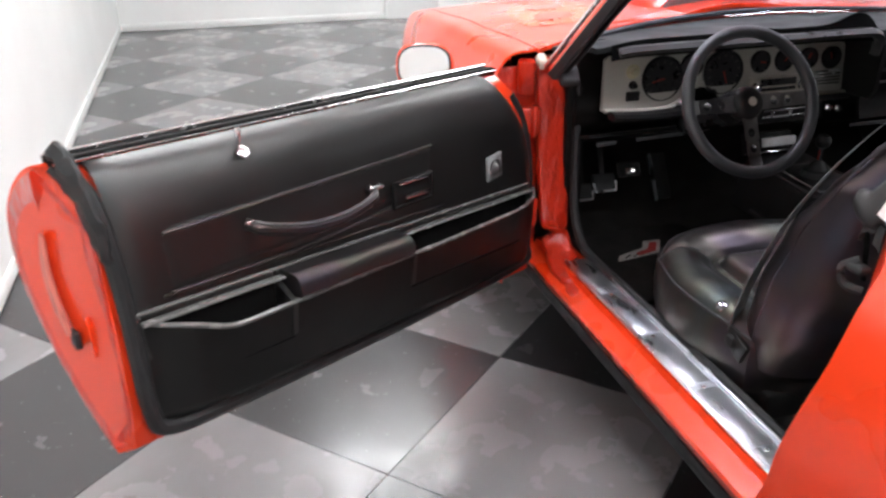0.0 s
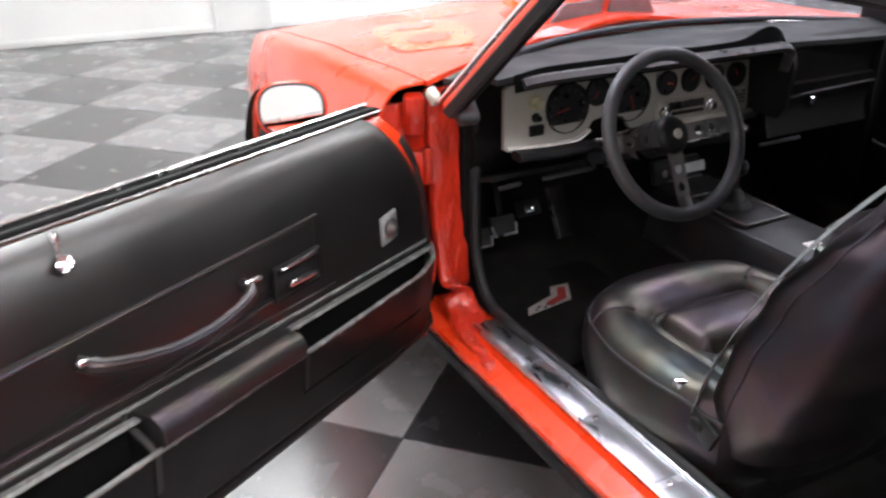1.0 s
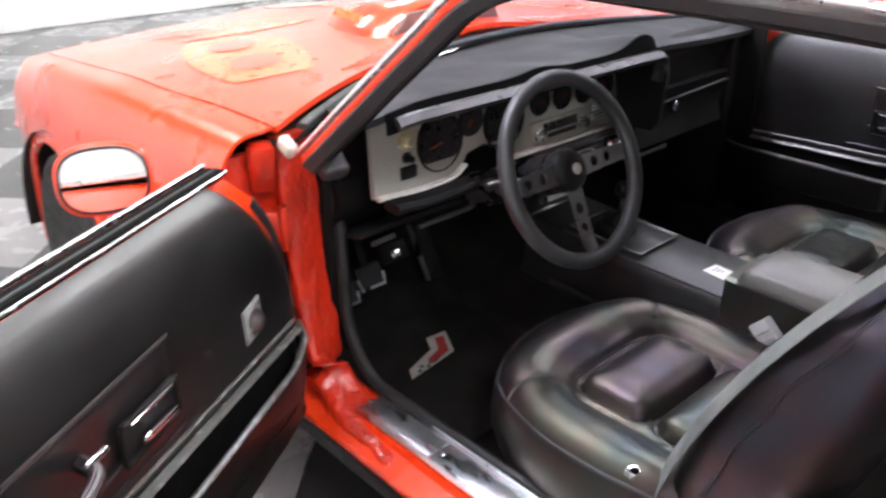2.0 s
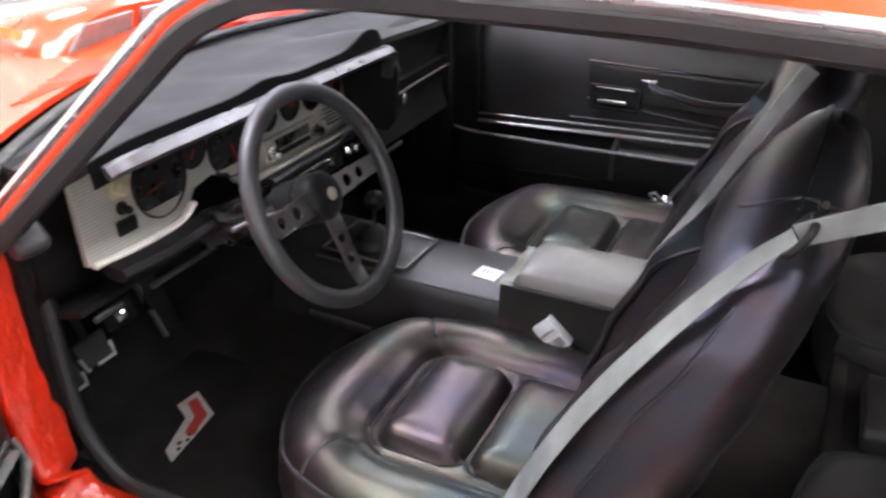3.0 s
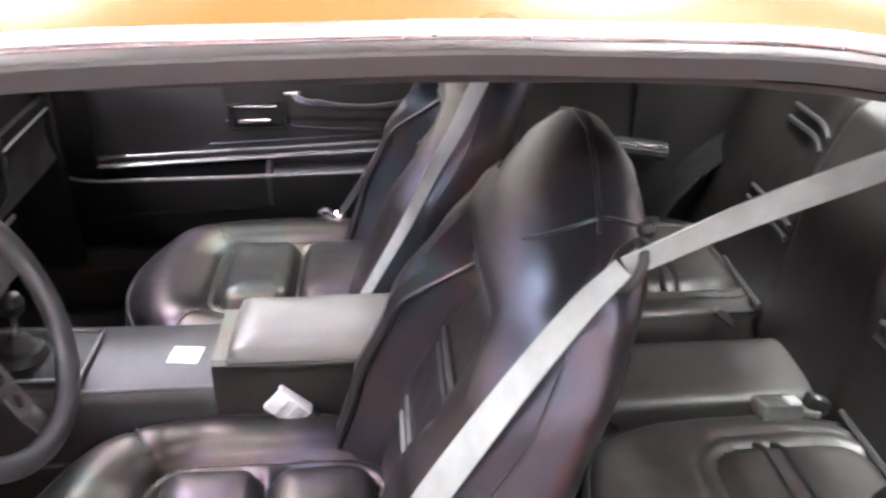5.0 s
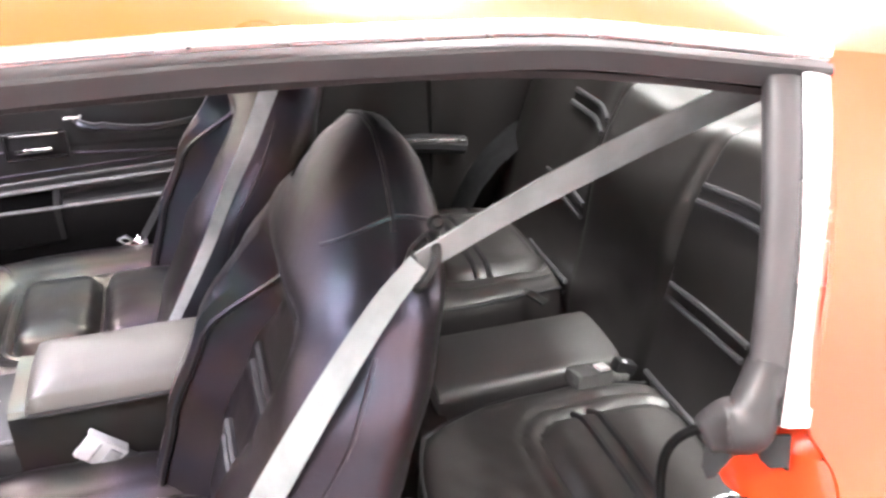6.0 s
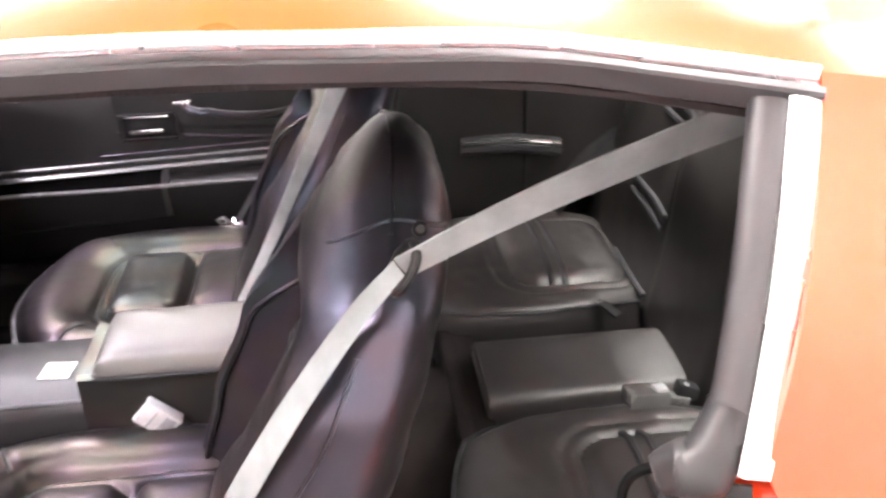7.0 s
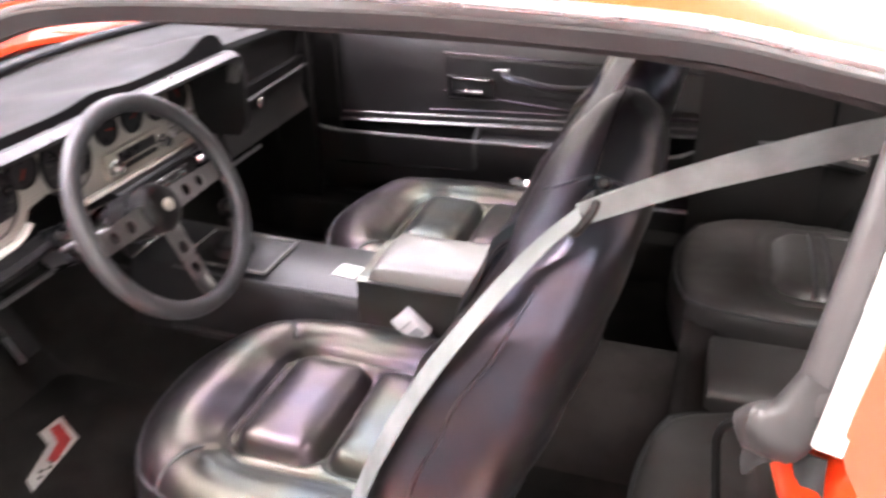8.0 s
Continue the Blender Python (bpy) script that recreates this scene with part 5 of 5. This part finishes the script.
    part("buckle_slot", moved(rbox((0.036, 0.012, 0.004), (0, 0, 0.0335), 0.001), lie), CHROME, bk)
    part("buckle_stalk", sweep([(-0.116, -0.395, 0.445), (-0.108, -0.42, 0.41), (-0.10, -0.44, 0.38)], flat_bar(0.028, 0.012)), RUBBER, bk)


console()


# ---- seats ----
def soft(v):
    v = min(max(v, 0.0), 1.0)
    return v * v * (3 - 2 * v)


def box_gap(x, y, cx, cy, hx, hy, r):
    """Distance to the outline of a rounded rectangle, negative inside."""
    qx, qy = abs(x - cx) - hx + r, abs(y - cy) - hy + r
    return math.hypot(max(qx, 0), max(qy, 0)) + min(max(qx, qy), 0) - r


def cushion(cx, cy, hx, hy, height, bottom, round_off, drop, n=64, front=0.30):
    """A padded cushion: a sheet whose height is a function of the place, rounded off at its rim, with a skirt."""
    def at(u, v):
        x, y = hx * u * math.sqrt(1 - (front if v > 0 else 0.22) * v * v), hy * v * math.sqrt(1 - front * u * u)
        e = (abs(u) ** 9 + abs(v) ** 9) ** (1 / 9)
        f = min(max((e - 1 + round_off) / round_off, 0), 1)
        return (cx + x, cy + y, height(x, y) - drop * (1 - math.sqrt(max(0, 1 - f * f * 0.96))))

    pts, faces = surf(lambda u, v: at(2 * u - 1, 2 * v - 1), n, n)
    m = n + 1
    rim = [i * m for i in range(n)] + [n * m + j for j in range(n)] + [i * m + n for i in range(n, 0, -1)] + [j for j in range(n, 0, -1)]
    last = rim
    for g, t in ((1.015, 0.18), (1.025, 0.45), (1.015, 0.75), (0.985, 1.0)):
        ring = []
        for i in rim:
            x, y, z = pts[i]
            ring.append(len(pts))
            pts.append((cx + (x - cx) * g, cy + (y - cy) * g, z + (bottom - z) * t))
        k = len(rim)
        faces += [(last[j], last[(j + 1) % k], ring[(j + 1) % k], ring[j]) for j in range(k)]
        last = ring
    faces.append(tuple(last))
    return (pts, faces), at


def bucket_height(x, y):
    """A raised roll round the front and sides, a stitched strip inside it, then two separate puffed pads; y from the cushion's middle, forwards."""
    ring = box_gap(x, y, 0, -0.138, 0.152, 0.262, 0.075)
    z = 0.482 + 0.038 * math.sin(0.5 * math.pi * min(max(ring / 0.110, 0), 1))
    z -= 0.007 * math.exp(-((ring / 0.006) ** 2))
    for py, hy, up in ((0.024, 0.076, 0.028), (-0.142, 0.080, 0.026)):
        gap = box_gap(x, y, 0, py, 0.128, hy, 0.036)
        if gap < 0:
            z += up * math.sqrt(max(0, 1 - (1 - min(1, -gap / 0.062)) ** 2))
        z -= 0.010 * math.exp(-((gap / 0.008) ** 2))
    ax, ay = abs(x) - 0.140, y - 0.105
    t = min(max((ax * 0.125 + ay * 0.095) / (0.125 ** 2 + 0.095 ** 2), 0), 1)
    z -= 0.0035 * math.exp(-((math.hypot(ax - 0.125 * t, ay - 0.095 * t) / 0.007) ** 2))
    slack = soft(ring / 0.03) * (0.0035 * noise.noise((x * 9, y * 7, 3.1)) - 0.0016 * math.exp(-(((ring - 0.030 - 0.012 * noise.noise((x * 8, y * 8, 1.7))) / 0.008) ** 2)) * soft((abs(x) - 0.1) / 0.06))
    return z + slack + 0.0015 * noise.noise((x * 16, y * 16, 3.1)) + 0.0006 * noise.noise((x * 40, y * 26, 7.7))


def rear_height(x, y):
    """Broad flat cushion with an inset pad."""
    z = 0.490 - 0.05 * (y / 0.235) ** 2 * 0.2
    gap = box_gap(x, y, -0.005, -0.080, 0.145, 0.125, 0.055)
    z += 0.010 * soft(-gap / 0.03) - 0.009 * math.exp(-((gap / 0.007) ** 2)) - 0.005 * math.exp(-(((gap - 0.030) / 0.006) ** 2))
    return z + 0.0032 * noise.noise((x * 11, y * 17, 1.3)) + 0.0012 * noise.noise((x * 30, y * 40, 5.0))


SPINE = [(0.40, -0.485, 0.104, 0.246), (0.50, -0.515, 0.118, 0.260), (0.62, -0.555, 0.124, 0.272), (0.75, -0.605, 0.116, 0.272), (0.86, -0.648, 0.100, 0.260), (0.93, -0.672, 0.092, 0.226), (0.98, -0.686, 0.082, 0.184), (1.02, -0.694, 0.064, 0.140), (1.048, -0.699, 0.040, 0.092), (1.070, -0.703, 0.008, 0.030)]


def spine(z):
    return tuple(ease([(r[0], r[k]) for r in SPINE], z) for k in (1, 2, 3))


def back_point(cx, z, a, grow=0.0):
    """A point on the seat back's outline at height z: a runs round, 0 at the side, 90 degrees at the rear."""
    y, d, w = spine(z)
    c, s = math.cos(a), math.sin(a)
    head = soft((z - 0.90) / 0.07)
    low = 1 - soft((z - 0.74) / 0.18) if s < 0 else 0.0
    px = (w + grow) * math.copysign(abs(c) ** (0.72 - 0.27 * low + head * (0.28 if s < 0 else -0.08)), c)
    py = (d + grow) * math.copysign(abs(s) ** (0.80 - 0.30 * low + 0.62 * soft((z - 0.93) / 0.06)), s)
    tilt = math.atan2(0.40, 1.0)
    bol = 0.0
    if s < 0 and z < 0.945:
        f = abs(px) / w
        t = soft((f - 0.44) / 0.20)
        bol = ((0.010 + 0.010 * low) * t - 0.072 * (1 - t) - 0.010 * math.exp(-(((f - 0.45) / 0.03) ** 2))) * soft((0.945 - z) / 0.11) * min(1, -s * 2.2)
    off = bol - py
    return Vector((cx + px, y + off * math.cos(tilt), z + py * 0.18))


def seat(m, cx, belt_side, label):
    shape, at = cushion(cx - 0.014, -0.240, 0.278, 0.298, bucket_height, 0.33, 0.46, 0.074, 110, 0.44)
    s = part("bucket_seat", moved(shape, m), VINYL, car, label)
    part("seat_base", moved(rbox((0.46, 0.46, 0.07), (cx, -0.28, 0.31), 0.01), m), PLASTIC, s)
    for kx in (-0.17, 0.17):
        part("seat_rail", moved(rbox((0.035, 0.50, 0.025), (cx + kx, -0.26, 0.275), 0.004), m), STEEL, s)
    # piping where the front roll meets the side roll
    for sg in (-1, 1):
        pts = [Vector(at(sg * (0.60 + 0.38 * k / 8), 0.46 + 0.26 * k / 8)) + Vector((0, 0, 0.001)) for k in range(9)]
        part("seat_piping", moved(tube(pts, 0.0036, 6, (0, 1, 0)), m), WHEEL_PAD, s)
    rim = [Vector(at(0.985 * math.sin(a) / max(abs(math.sin(a)), abs(math.cos(a))), 0.985 * math.cos(a) / max(abs(math.sin(a)), abs(math.cos(a))))) + Vector((0, 0, 0.001)) for a in [math.pi * (k / 60 - 0.5) * 1.5 for k in range(61)]]
    part("edge_piping", moved(tube(rim, 0.0034, 6), m), WHEEL_PAD, s)
    n = 64
    zs = [0.40 + 0.666 * k / 46 for k in range(47)]
    rings = [[back_point(cx, z, 2 * math.pi * k / n) for k in range(n)] for z in zs]
    b = part("backrest", moved(loft(rings), m), SHELL_VINYL, s, "high-back black vinyl backrest with headrest")
    # seams of the shell: up over the headrest, round the shoulder, down the side
    zs_up = [1.008 + 0.061 * k / 14 for k in range(15)]
    ridge = [back_point(cx, z, 0.0, 0.0015) for z in zs_up] + [back_point(cx, z, math.pi, 0.0015) for z in reversed(zs_up)]
    part("headrest_seam", moved(tube(ridge, 0.0026, 6, (0, 1, 0)), m), SHELL_VINYL, b)
    turns = [math.radians(-58 + 296 * k / 40) for k in range(41)]
    yoke = [back_point(cx, 0.962 + 0.056 * abs(math.cos(a)) ** 1.3, a, 0.0004) for a in turns]
    part("shoulder_seam", moved(tube(yoke, 0.0024, 6), m), SHELL_VINYL, b)
    for a in (math.radians(-8), math.radians(188)):
        edge = [back_point(cx, 0.42 + 0.50 * k / 24, a, 0.0) for k in range(25)]
        part("side_piping", moved(tube(edge, 0.0026, 6, (1, 0, 0)), m), SHELL_VINYL, b)
    for z in (0.615, 0.730, 0.845):
        for dz in (0.0, 0.026):
            rib = [Vector((cx + 0.100 * (k / 5 - 1), back_point(cx, z + dz, -math.pi / 2).y + 0.003, back_point(cx, z + dz, -math.pi / 2).z)) for k in range(11)]
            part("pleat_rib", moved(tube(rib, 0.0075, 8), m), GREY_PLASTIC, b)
    for sg in (-1, 1):
        welt = [back_point(cx, 0.47 + 0.43 * k / 20, -math.pi / 2 + sg * 0.30, 0.004) for k in range(21)]
        part("insert_piping", moved(tube(welt, 0.005, 6, (1, 0, 0)), m), VINYL, b)
    hinge = part("seat_hinge", moved(joined(rbox((0.016, 0.07, 0.05), (cx - 0.268, -0.43, 0.435), 0.006, (20, 0, 0)), lathe([(0.016, 0), (0.014, 0.008), (0.006, 0.010)], 14, pose(cx - 0.276, -0.42, 0.44, 0, -90, 0))), m), PLASTIC, s, "black seat hinge cover")
    part("seat_latch", moved(rbox((0.020, 0.022, 0.034), (cx - 0.262, -0.355, 0.478), 0.004, (10, 0, 0)), m), CHROME, s, "chrome seat latch")


seat(BODY, -0.350, -1, "black vinyl driver's bucket seat with pleated padding")
seat(FLIP, -0.350, 1, "black vinyl passenger bucket seat with pleated padding")


def strap(name, pts, parent, face, label="", width=0.046, ends=(1.0, 1.0), mat_=BELT):
    return part(name, sweep(smooth_path(pts, 8), flat_bar(0.0022, width, 0.3), face, scale=lambda f: ends[0] + (ends[1] - ends[0]) * f), mat_, parent, label)


sb = strap("seat_belt", [(-0.600, -0.385, 0.430), (-0.606, -0.420, 0.555), (-0.606, -0.490, 0.716), (-0.600, -0.571, 0.855), (-0.586, -0.650, 0.964), (-0.578, -0.695, 1.012)], car, (-0.9, -0.43, -0.14), "pale grey shoulder belt over the seat", 0.056, (1.0, 0.42))
strap("belt_run", [(-0.578, -0.697, 1.012), (-0.585, -0.79, 1.061), (-0.592, -0.90, 1.109), (-0.590, -1.02, 1.150)], sb, (0.2, 0.45, -0.85), "", 0.036, (0.8, 1.15))
part("belt_guide", joined(tube(smooth_path([(-0.570, -0.684, 0.996), (-0.590, -0.690, 0.994), (-0.595, -0.700, 1.006), (-0.587, -0.710, 1.024), (-0.568, -0.709, 1.032), (-0.560, -0.696, 1.016)], 3), 0.0050, 8, (0, 0.6, 0.8), True), lathe([(0.007, 0), (0.007, 0.010), (0.004, 0.013)], 12, pose(-0.560, -0.716, 1.040, 0, -60, 0))), PLASTIC, sb, "black belt guide loop")
pbelt = strap("seat_belt", [(0.086, -0.41, 0.53), (0.084, -0.470, 0.64), (0.078, -0.520, 0.735), (0.088, -0.566, 0.825), (0.082, -0.602, 0.895), (0.098, -0.634, 0.955), (0.120, -0.660, 1.00)], car, (0.16, 0.81, 0.43), "crumpled grey belt along the passenger seat, coloured brighter", 0.020, (0.8, 1.45), PALE_BELT)
strap("lap_strap", [(0.596, -0.372, 0.500), (0.585, -0.425, 0.585), (0.565, -0.485, 0.690), (0.545, -0.545, 0.80)], pbelt, (0.9, 0.3, 0.1), "black lap belt strap", 0.030, (1.0, 1.0), RUBBER)
anchor = part("belt_anchor", joined(lathe([(0.016, 0), (0.016, 0.012), (0.008, 0.016)], 14, pose(0.600, -0.375, 0.500, 0, -70, 0)), tube([(0.600, -0.34, 0.50), (0.598, -0.33, 0.515), (0.594, -0.345, 0.522), (0.594, -0.36, 0.51)], 0.005, 6, (1, 0, 0), True)), CHROME, car, "chrome belt anchor beside the passenger seat")


# ---- rear compartment ----
def rear():
    for m, lab in ((BODY, "black vinyl rear seat behind the driver"), (FLIP, "black vinyl rear seat behind the passenger")):
        shape, at = cushion(-0.378, -1.020, 0.226, 0.252, rear_height, 0.33, 0.16, 0.022)
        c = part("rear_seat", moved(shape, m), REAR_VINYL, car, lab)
        edge = [at(1.0, -1 + 1.85 * k / 12) for k in range(13)] + [at(0.96 - 1.9 * k / 12, 1.0) for k in range(13)]
        part("cushion_piping", moved(tube([Vector(p) + Vector((0, 0, 0.002)) for p in edge], 0.004, 6), m), WHEEL_PAD, c)
        for dv in (-0.14, -0.26):
            rib = [Vector(at(-0.62 + 1.26 * k / 8, dv)) + Vector((0, 0, 0.002)) for k in range(9)]
            part("pleat_rib", moved(tube(rib, 0.0065, 6), m), GREY_PLASTIC, c)

        def trim(u, v):
            y = -0.945 - 0.615 * u
            return spline([(-0.655, y, 0.30), (-0.665 - 0.05 * max(0, 1 - u * 6), y, 0.55), (-0.675 - 0.06 * max(0, 1 - u * 6), y, 0.72), (-0.690 - 0.09 * max(0, 1 - u * 6), y, 0.92), (-0.660 - 0.06 * max(0, 1 - u * 6), y - 0.01, 1.06), (-0.635 - 0.03 * max(0, 1 - u * 6), y - 0.02, rail_z(y) - 0.03)], v)

        tr = part("quarter_trim", moved(thick(surf(trim, 14, 24), 0.01, (-3, -1.2, 0.7)), m), SIDE_TRIM, car, "dark grey-brown rear side trim panel")
        part("trim_ledge", moved(sweep([(-0.650, -0.92, 0.640), (-0.642, -1.05, 0.645), (-0.642, -1.16, 0.628)], flat_bar(0.05, 0.042, 0.35)), m), GREY_PLASTIC, tr, "grey side arm rest")
        part("ledge_edge", moved(sweep([(-0.626, -0.92, 0.656), (-0.617, -1.05, 0.661), (-0.617, -1.155, 0.648)], flat_bar(0.005, 0.005)), m), STEEL, tr)
        def reveal(u, v):
            z = 1.19 - 0.75 * u
            x0 = ease([(0.40, -0.765), (0.90, -0.765), (0.95, -0.775), (1.19, -0.665)], z)
            return Vector((x0, -0.955 - 0.02 * (z > 1.0), z)).lerp(Vector((-0.655, -1.08, z)), v)

        part("window_reveal", moved(thick(surf(reveal, 16, 6), 0.006, (-3, -2, 0.8)), m), PLASTIC, tr, "black trim beside the rear window edge")
        # upright window edge: bright strip, seal and boot
        top, low = Vector((-0.697, -0.979, 1.190)), Vector((-0.806, -0.929, 0.948))
        line = [top.lerp(low, k / 10) + Vector((-0.003, -0.001, 0.002)) - Vector((0.010, 0, 0)) * math.sin(math.pi * k / 10) for k in range(11)]
        st = part("window_strip", moved(sweep(line, flat_bar(0.012, 0.027, 0.3), (0, 1, 0)), m), STEEL, car, "bright metal strip on the rear window edge")
        run = [p + Vector((0.012, 0.021, -0.004)) for p in line]
        tail = [Vector(q) for q in ((-0.788, -0.886, 0.946), (-0.785, -0.868, 0.937))]
        part("edge_seal", moved(sweep(smooth_path(run[:-2:2] + [run[-2]], 6), circle(0.013, 14, 1.25), (0, 1, 0.15)), m), GREY_RUBBER, st, "grey rubber window seal ending in a boot")
        boot = smooth_path([run[-3], run[-2] + Vector((0.002, 0.004, 0)), run[-1] + Vector((0.004, 0.014, 0.004))] + tail, 8)
        part("seal_boot", moved(rumpled(sweep(boot, circle(0.0132, 18, 1.2), (0, 1, 0.15), scale=lambda f: 1.06 + 0.70 * soft(f / 0.65) - 0.75 * soft((f - 0.72) / 0.28)), 34.0, 0.0060), m), BOOT_RUBBER, st, "wrinkled rubber boot at the foot of the window seal", 80.0)

        def flap(u, v):
            a = Vector((-0.784, -0.872, 0.934)).lerp(Vector((-0.808, -0.932, 0.938)), u)
            return a + Vector((-0.008 * v * math.sin(9 * u), 0.003 * math.sin(11 * u) * v, -(0.022 + 0.012 * math.sin(7 * u + 0.9) + 0.006 * math.sin(19 * u)) * v))

        part("boot_flap", moved(thick(surf(flap, 14, 6), 0.004, (0, -1, 0.9)), m), RUBBER, st, "loose black rubber flap under the boot")
        cord = smooth_path([(-0.782, -0.880, 0.942), (-0.772, -0.860, 0.930), (-0.762, -0.853, 0.905), (-0.756, -0.856, 0.870), (-0.756, -0.862, 0.82)], 6)
        part("seal_cord", moved(tube(cord, 0.0042, 8, (1, 0, 0)), m), DEEP_BLACK, st, "black rubber cord hanging from the seal")
        part("strip_screw", moved(lathe([(0.005, 0), (0.004, 0.003)], 10, pose(-0.783, -0.912, 0.980, 0, -70, 0)), m), CHROME, st)
        part("striker_clip", moved(joined(tube(smooth_path([(-0.80, -0.895, 0.875), (-0.815, -0.880, 0.86), (-0.81, -0.885, 0.835), (-0.795, -0.905, 0.83)], 5), 0.006, 6), rbox((0.02, 0.03, 0.012), (-0.805, -0.900, 0.865), 0.004)), m), RUBBER, st)
    def back(u, v):
        x = -0.645 + 1.29 * u
        wide = 1 - min(1, abs(x) / 0.645) ** 8
        puff = 0.040 * wide * math.sin(math.pi * min(max(v, 0.02), 0.98)) ** 0.5
        puff += 0.040 * soft((v - 0.28) / 0.45) * soft((0.27 - abs(x)) / 0.15) + 0.006 * soft((0.152 - abs(x)) / 0.02) - 0.014 * math.exp(-(((abs(x) - 0.150) / 0.007) ** 2)) * soft((v - 0.3) / 0.3)
        y = -1.235 - 0.150 * v + puff + 0.003 * noise.noise((x * 9, v * 6, 2.2))
        z = 0.42 + 0.53 * v
        if v > 0.9:
            y -= 0.09 * ((v - 0.9) / 0.1) ** 2
            z -= 0.012 * ((v - 0.9) / 0.1) ** 2
        return (x, y, z)

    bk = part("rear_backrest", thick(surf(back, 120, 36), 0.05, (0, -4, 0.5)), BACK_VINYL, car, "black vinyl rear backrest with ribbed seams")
    for z in (0.46, 0.635, 0.81):
        for dz in (0.0, 0.026):
            for sg in (-1, 1):
                rib = [Vector(back(0.5 + sg * (0.165 + 0.20 * k / 8) / 1.29, (z + dz - 0.42) / 0.53)) + Vector((0, 0.003, 0)) for k in range(9)]
                part("pleat_rib", tube(rib, 0.0055, 6), GREY_PLASTIC, bk)
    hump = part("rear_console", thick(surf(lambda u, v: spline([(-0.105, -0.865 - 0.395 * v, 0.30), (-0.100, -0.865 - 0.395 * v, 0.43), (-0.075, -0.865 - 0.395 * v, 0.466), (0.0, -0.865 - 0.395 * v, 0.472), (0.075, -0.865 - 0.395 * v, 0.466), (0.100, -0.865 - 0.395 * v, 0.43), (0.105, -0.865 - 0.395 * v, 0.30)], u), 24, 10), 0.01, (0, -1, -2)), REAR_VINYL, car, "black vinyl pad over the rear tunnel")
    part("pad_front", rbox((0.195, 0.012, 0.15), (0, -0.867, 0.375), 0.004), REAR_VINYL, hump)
    b2 = part("rear_buckle", joined(rbox((0.048, 0.072, 0.030), (-0.158, -1.118, 0.494), 0.006, (4, 10, 4)), rbox((0.030, 0.05, 0.014), (-0.152, -1.170, 0.480), 0.004, (12, 8, 4))), EDGE, car, "dark grey rear belt buckle with a bright button")
    part("buckle_button", rbox((0.026, 0.022, 0.010), (-0.160, -1.140, 0.508), 0.003, (4, 10, 4)), SILVER, b2, "pale release button")
    b4 = part("rear_buckle", rbox((0.030, 0.040, 0.026), (-0.144, -1.194, 0.488), 0.006, (20, 8, -6)), RUBBER, car, "small black buckle half hidden in the seat gap")
    part("buckle_button", lathe([(0.006, 0), (0.006, 0.003), (0.003, 0.005)], 14, pose(-0.148, -1.190, 0.500, 12, 8, 0)), SILVER, b4)
    b3 = part("rear_buckle", rbox((0.046, 0.022, 0.008), (0.132, -1.145, 0.480), 0.003, (0, -14, 35)), PLASTIC, car, "black rear belt tongue lying on the seat")
    part("buckle_button", rbox((0.014, 0.014, 0.003), (0.152, -1.131, 0.488), 0.001, (0, -14, 35)), SPOKE, b3)
    part("parcel_shelf", thick(surf(lambda u, v: ((2 * u - 1) * (0.64 + 0.06 * v), -1.38 - 0.46 * v, 0.925 + 0.015 * v), 8, 6), 0.012, (0, -1.6, -2)), HEADLINER, car, "dark rear parcel shelf")


rear()


# ---- floor tiles ----
def floor():
    h, swing = 0.436, pose(0, 0, 0, 0, 0, -1.25)
    slab = tagged(part("floor", rbox((9.4, 12.6, 0.1), (2.15, 0.2, -0.06), 0.0), PLASTIC), "chequered floor of dark and pale speckled tiles", "floor", kind="structure")
    half = h - 0.0012
    def mesh(name, mat):
        bm = bmesh.new()
        top = [bm.verts.new((x, y, 0.0)) for x, y in ((half - 0.001, 0), (0, half - 0.001), (-half + 0.001, 0), (0, -half + 0.001))]
        low = [bm.verts.new((x, y, -0.012)) for x, y in ((half, 0), (0, half), (-half, 0), (0, -half))]
        bm.faces.new(top)
        for k in range(4):
            bm.faces.new((low[k], low[(k + 1) % 4], top[(k + 1) % 4], top[k]))
        me = bpy.data.meshes.new(name)
        bm.to_mesh(me)
        bm.free()
        me.materials.append(mat)
        return me
    kinds = mesh("dark_tile", TILE_DARK), mesh("light_tile", TILE_LIGHT)
    rest = {0: ([], []), 1: ([], [])}
    # a tile's middle lies half a diagonal from the grid's corners
    spots = []
    for i in range(-9, 20):
        for j in range(-17, 18):
            if (i + j) % 2:
                x, y, _ = swing @ Vector((-0.014 + h * i, 0.299 + h * j, 0))
                if -2.7 < x < 6.8 and -6.0 < y < 6.5:
                    spots.append((abs(x + 0.6) + abs(y - 2.0), x, y, (i + 1) % 2))
    spots.sort()
    for n, (_, x, y, k) in enumerate(spots):
        if n < 290:
            t = new("tile", kinds[k])
            t.matrix_basis = pose(x, y, 0, 0, 0, -1.25)
            t.parent = slab
        else:
            pts, faces = rest[k]
            a = len(pts)
            pts += [(x + half, y, 0), (x, y + half, 0), (x - half, y, 0), (x, y - half, 0)]
            faces.append((a, a + 1, a + 2, a + 3))
    for k, mat_ in ((0, TILE_DARK), (1, TILE_LIGHT)):
        if rest[k][0]:
            tagged(part("far_tiles", rest[k], mat_, slab), kind="stuff")


floor()
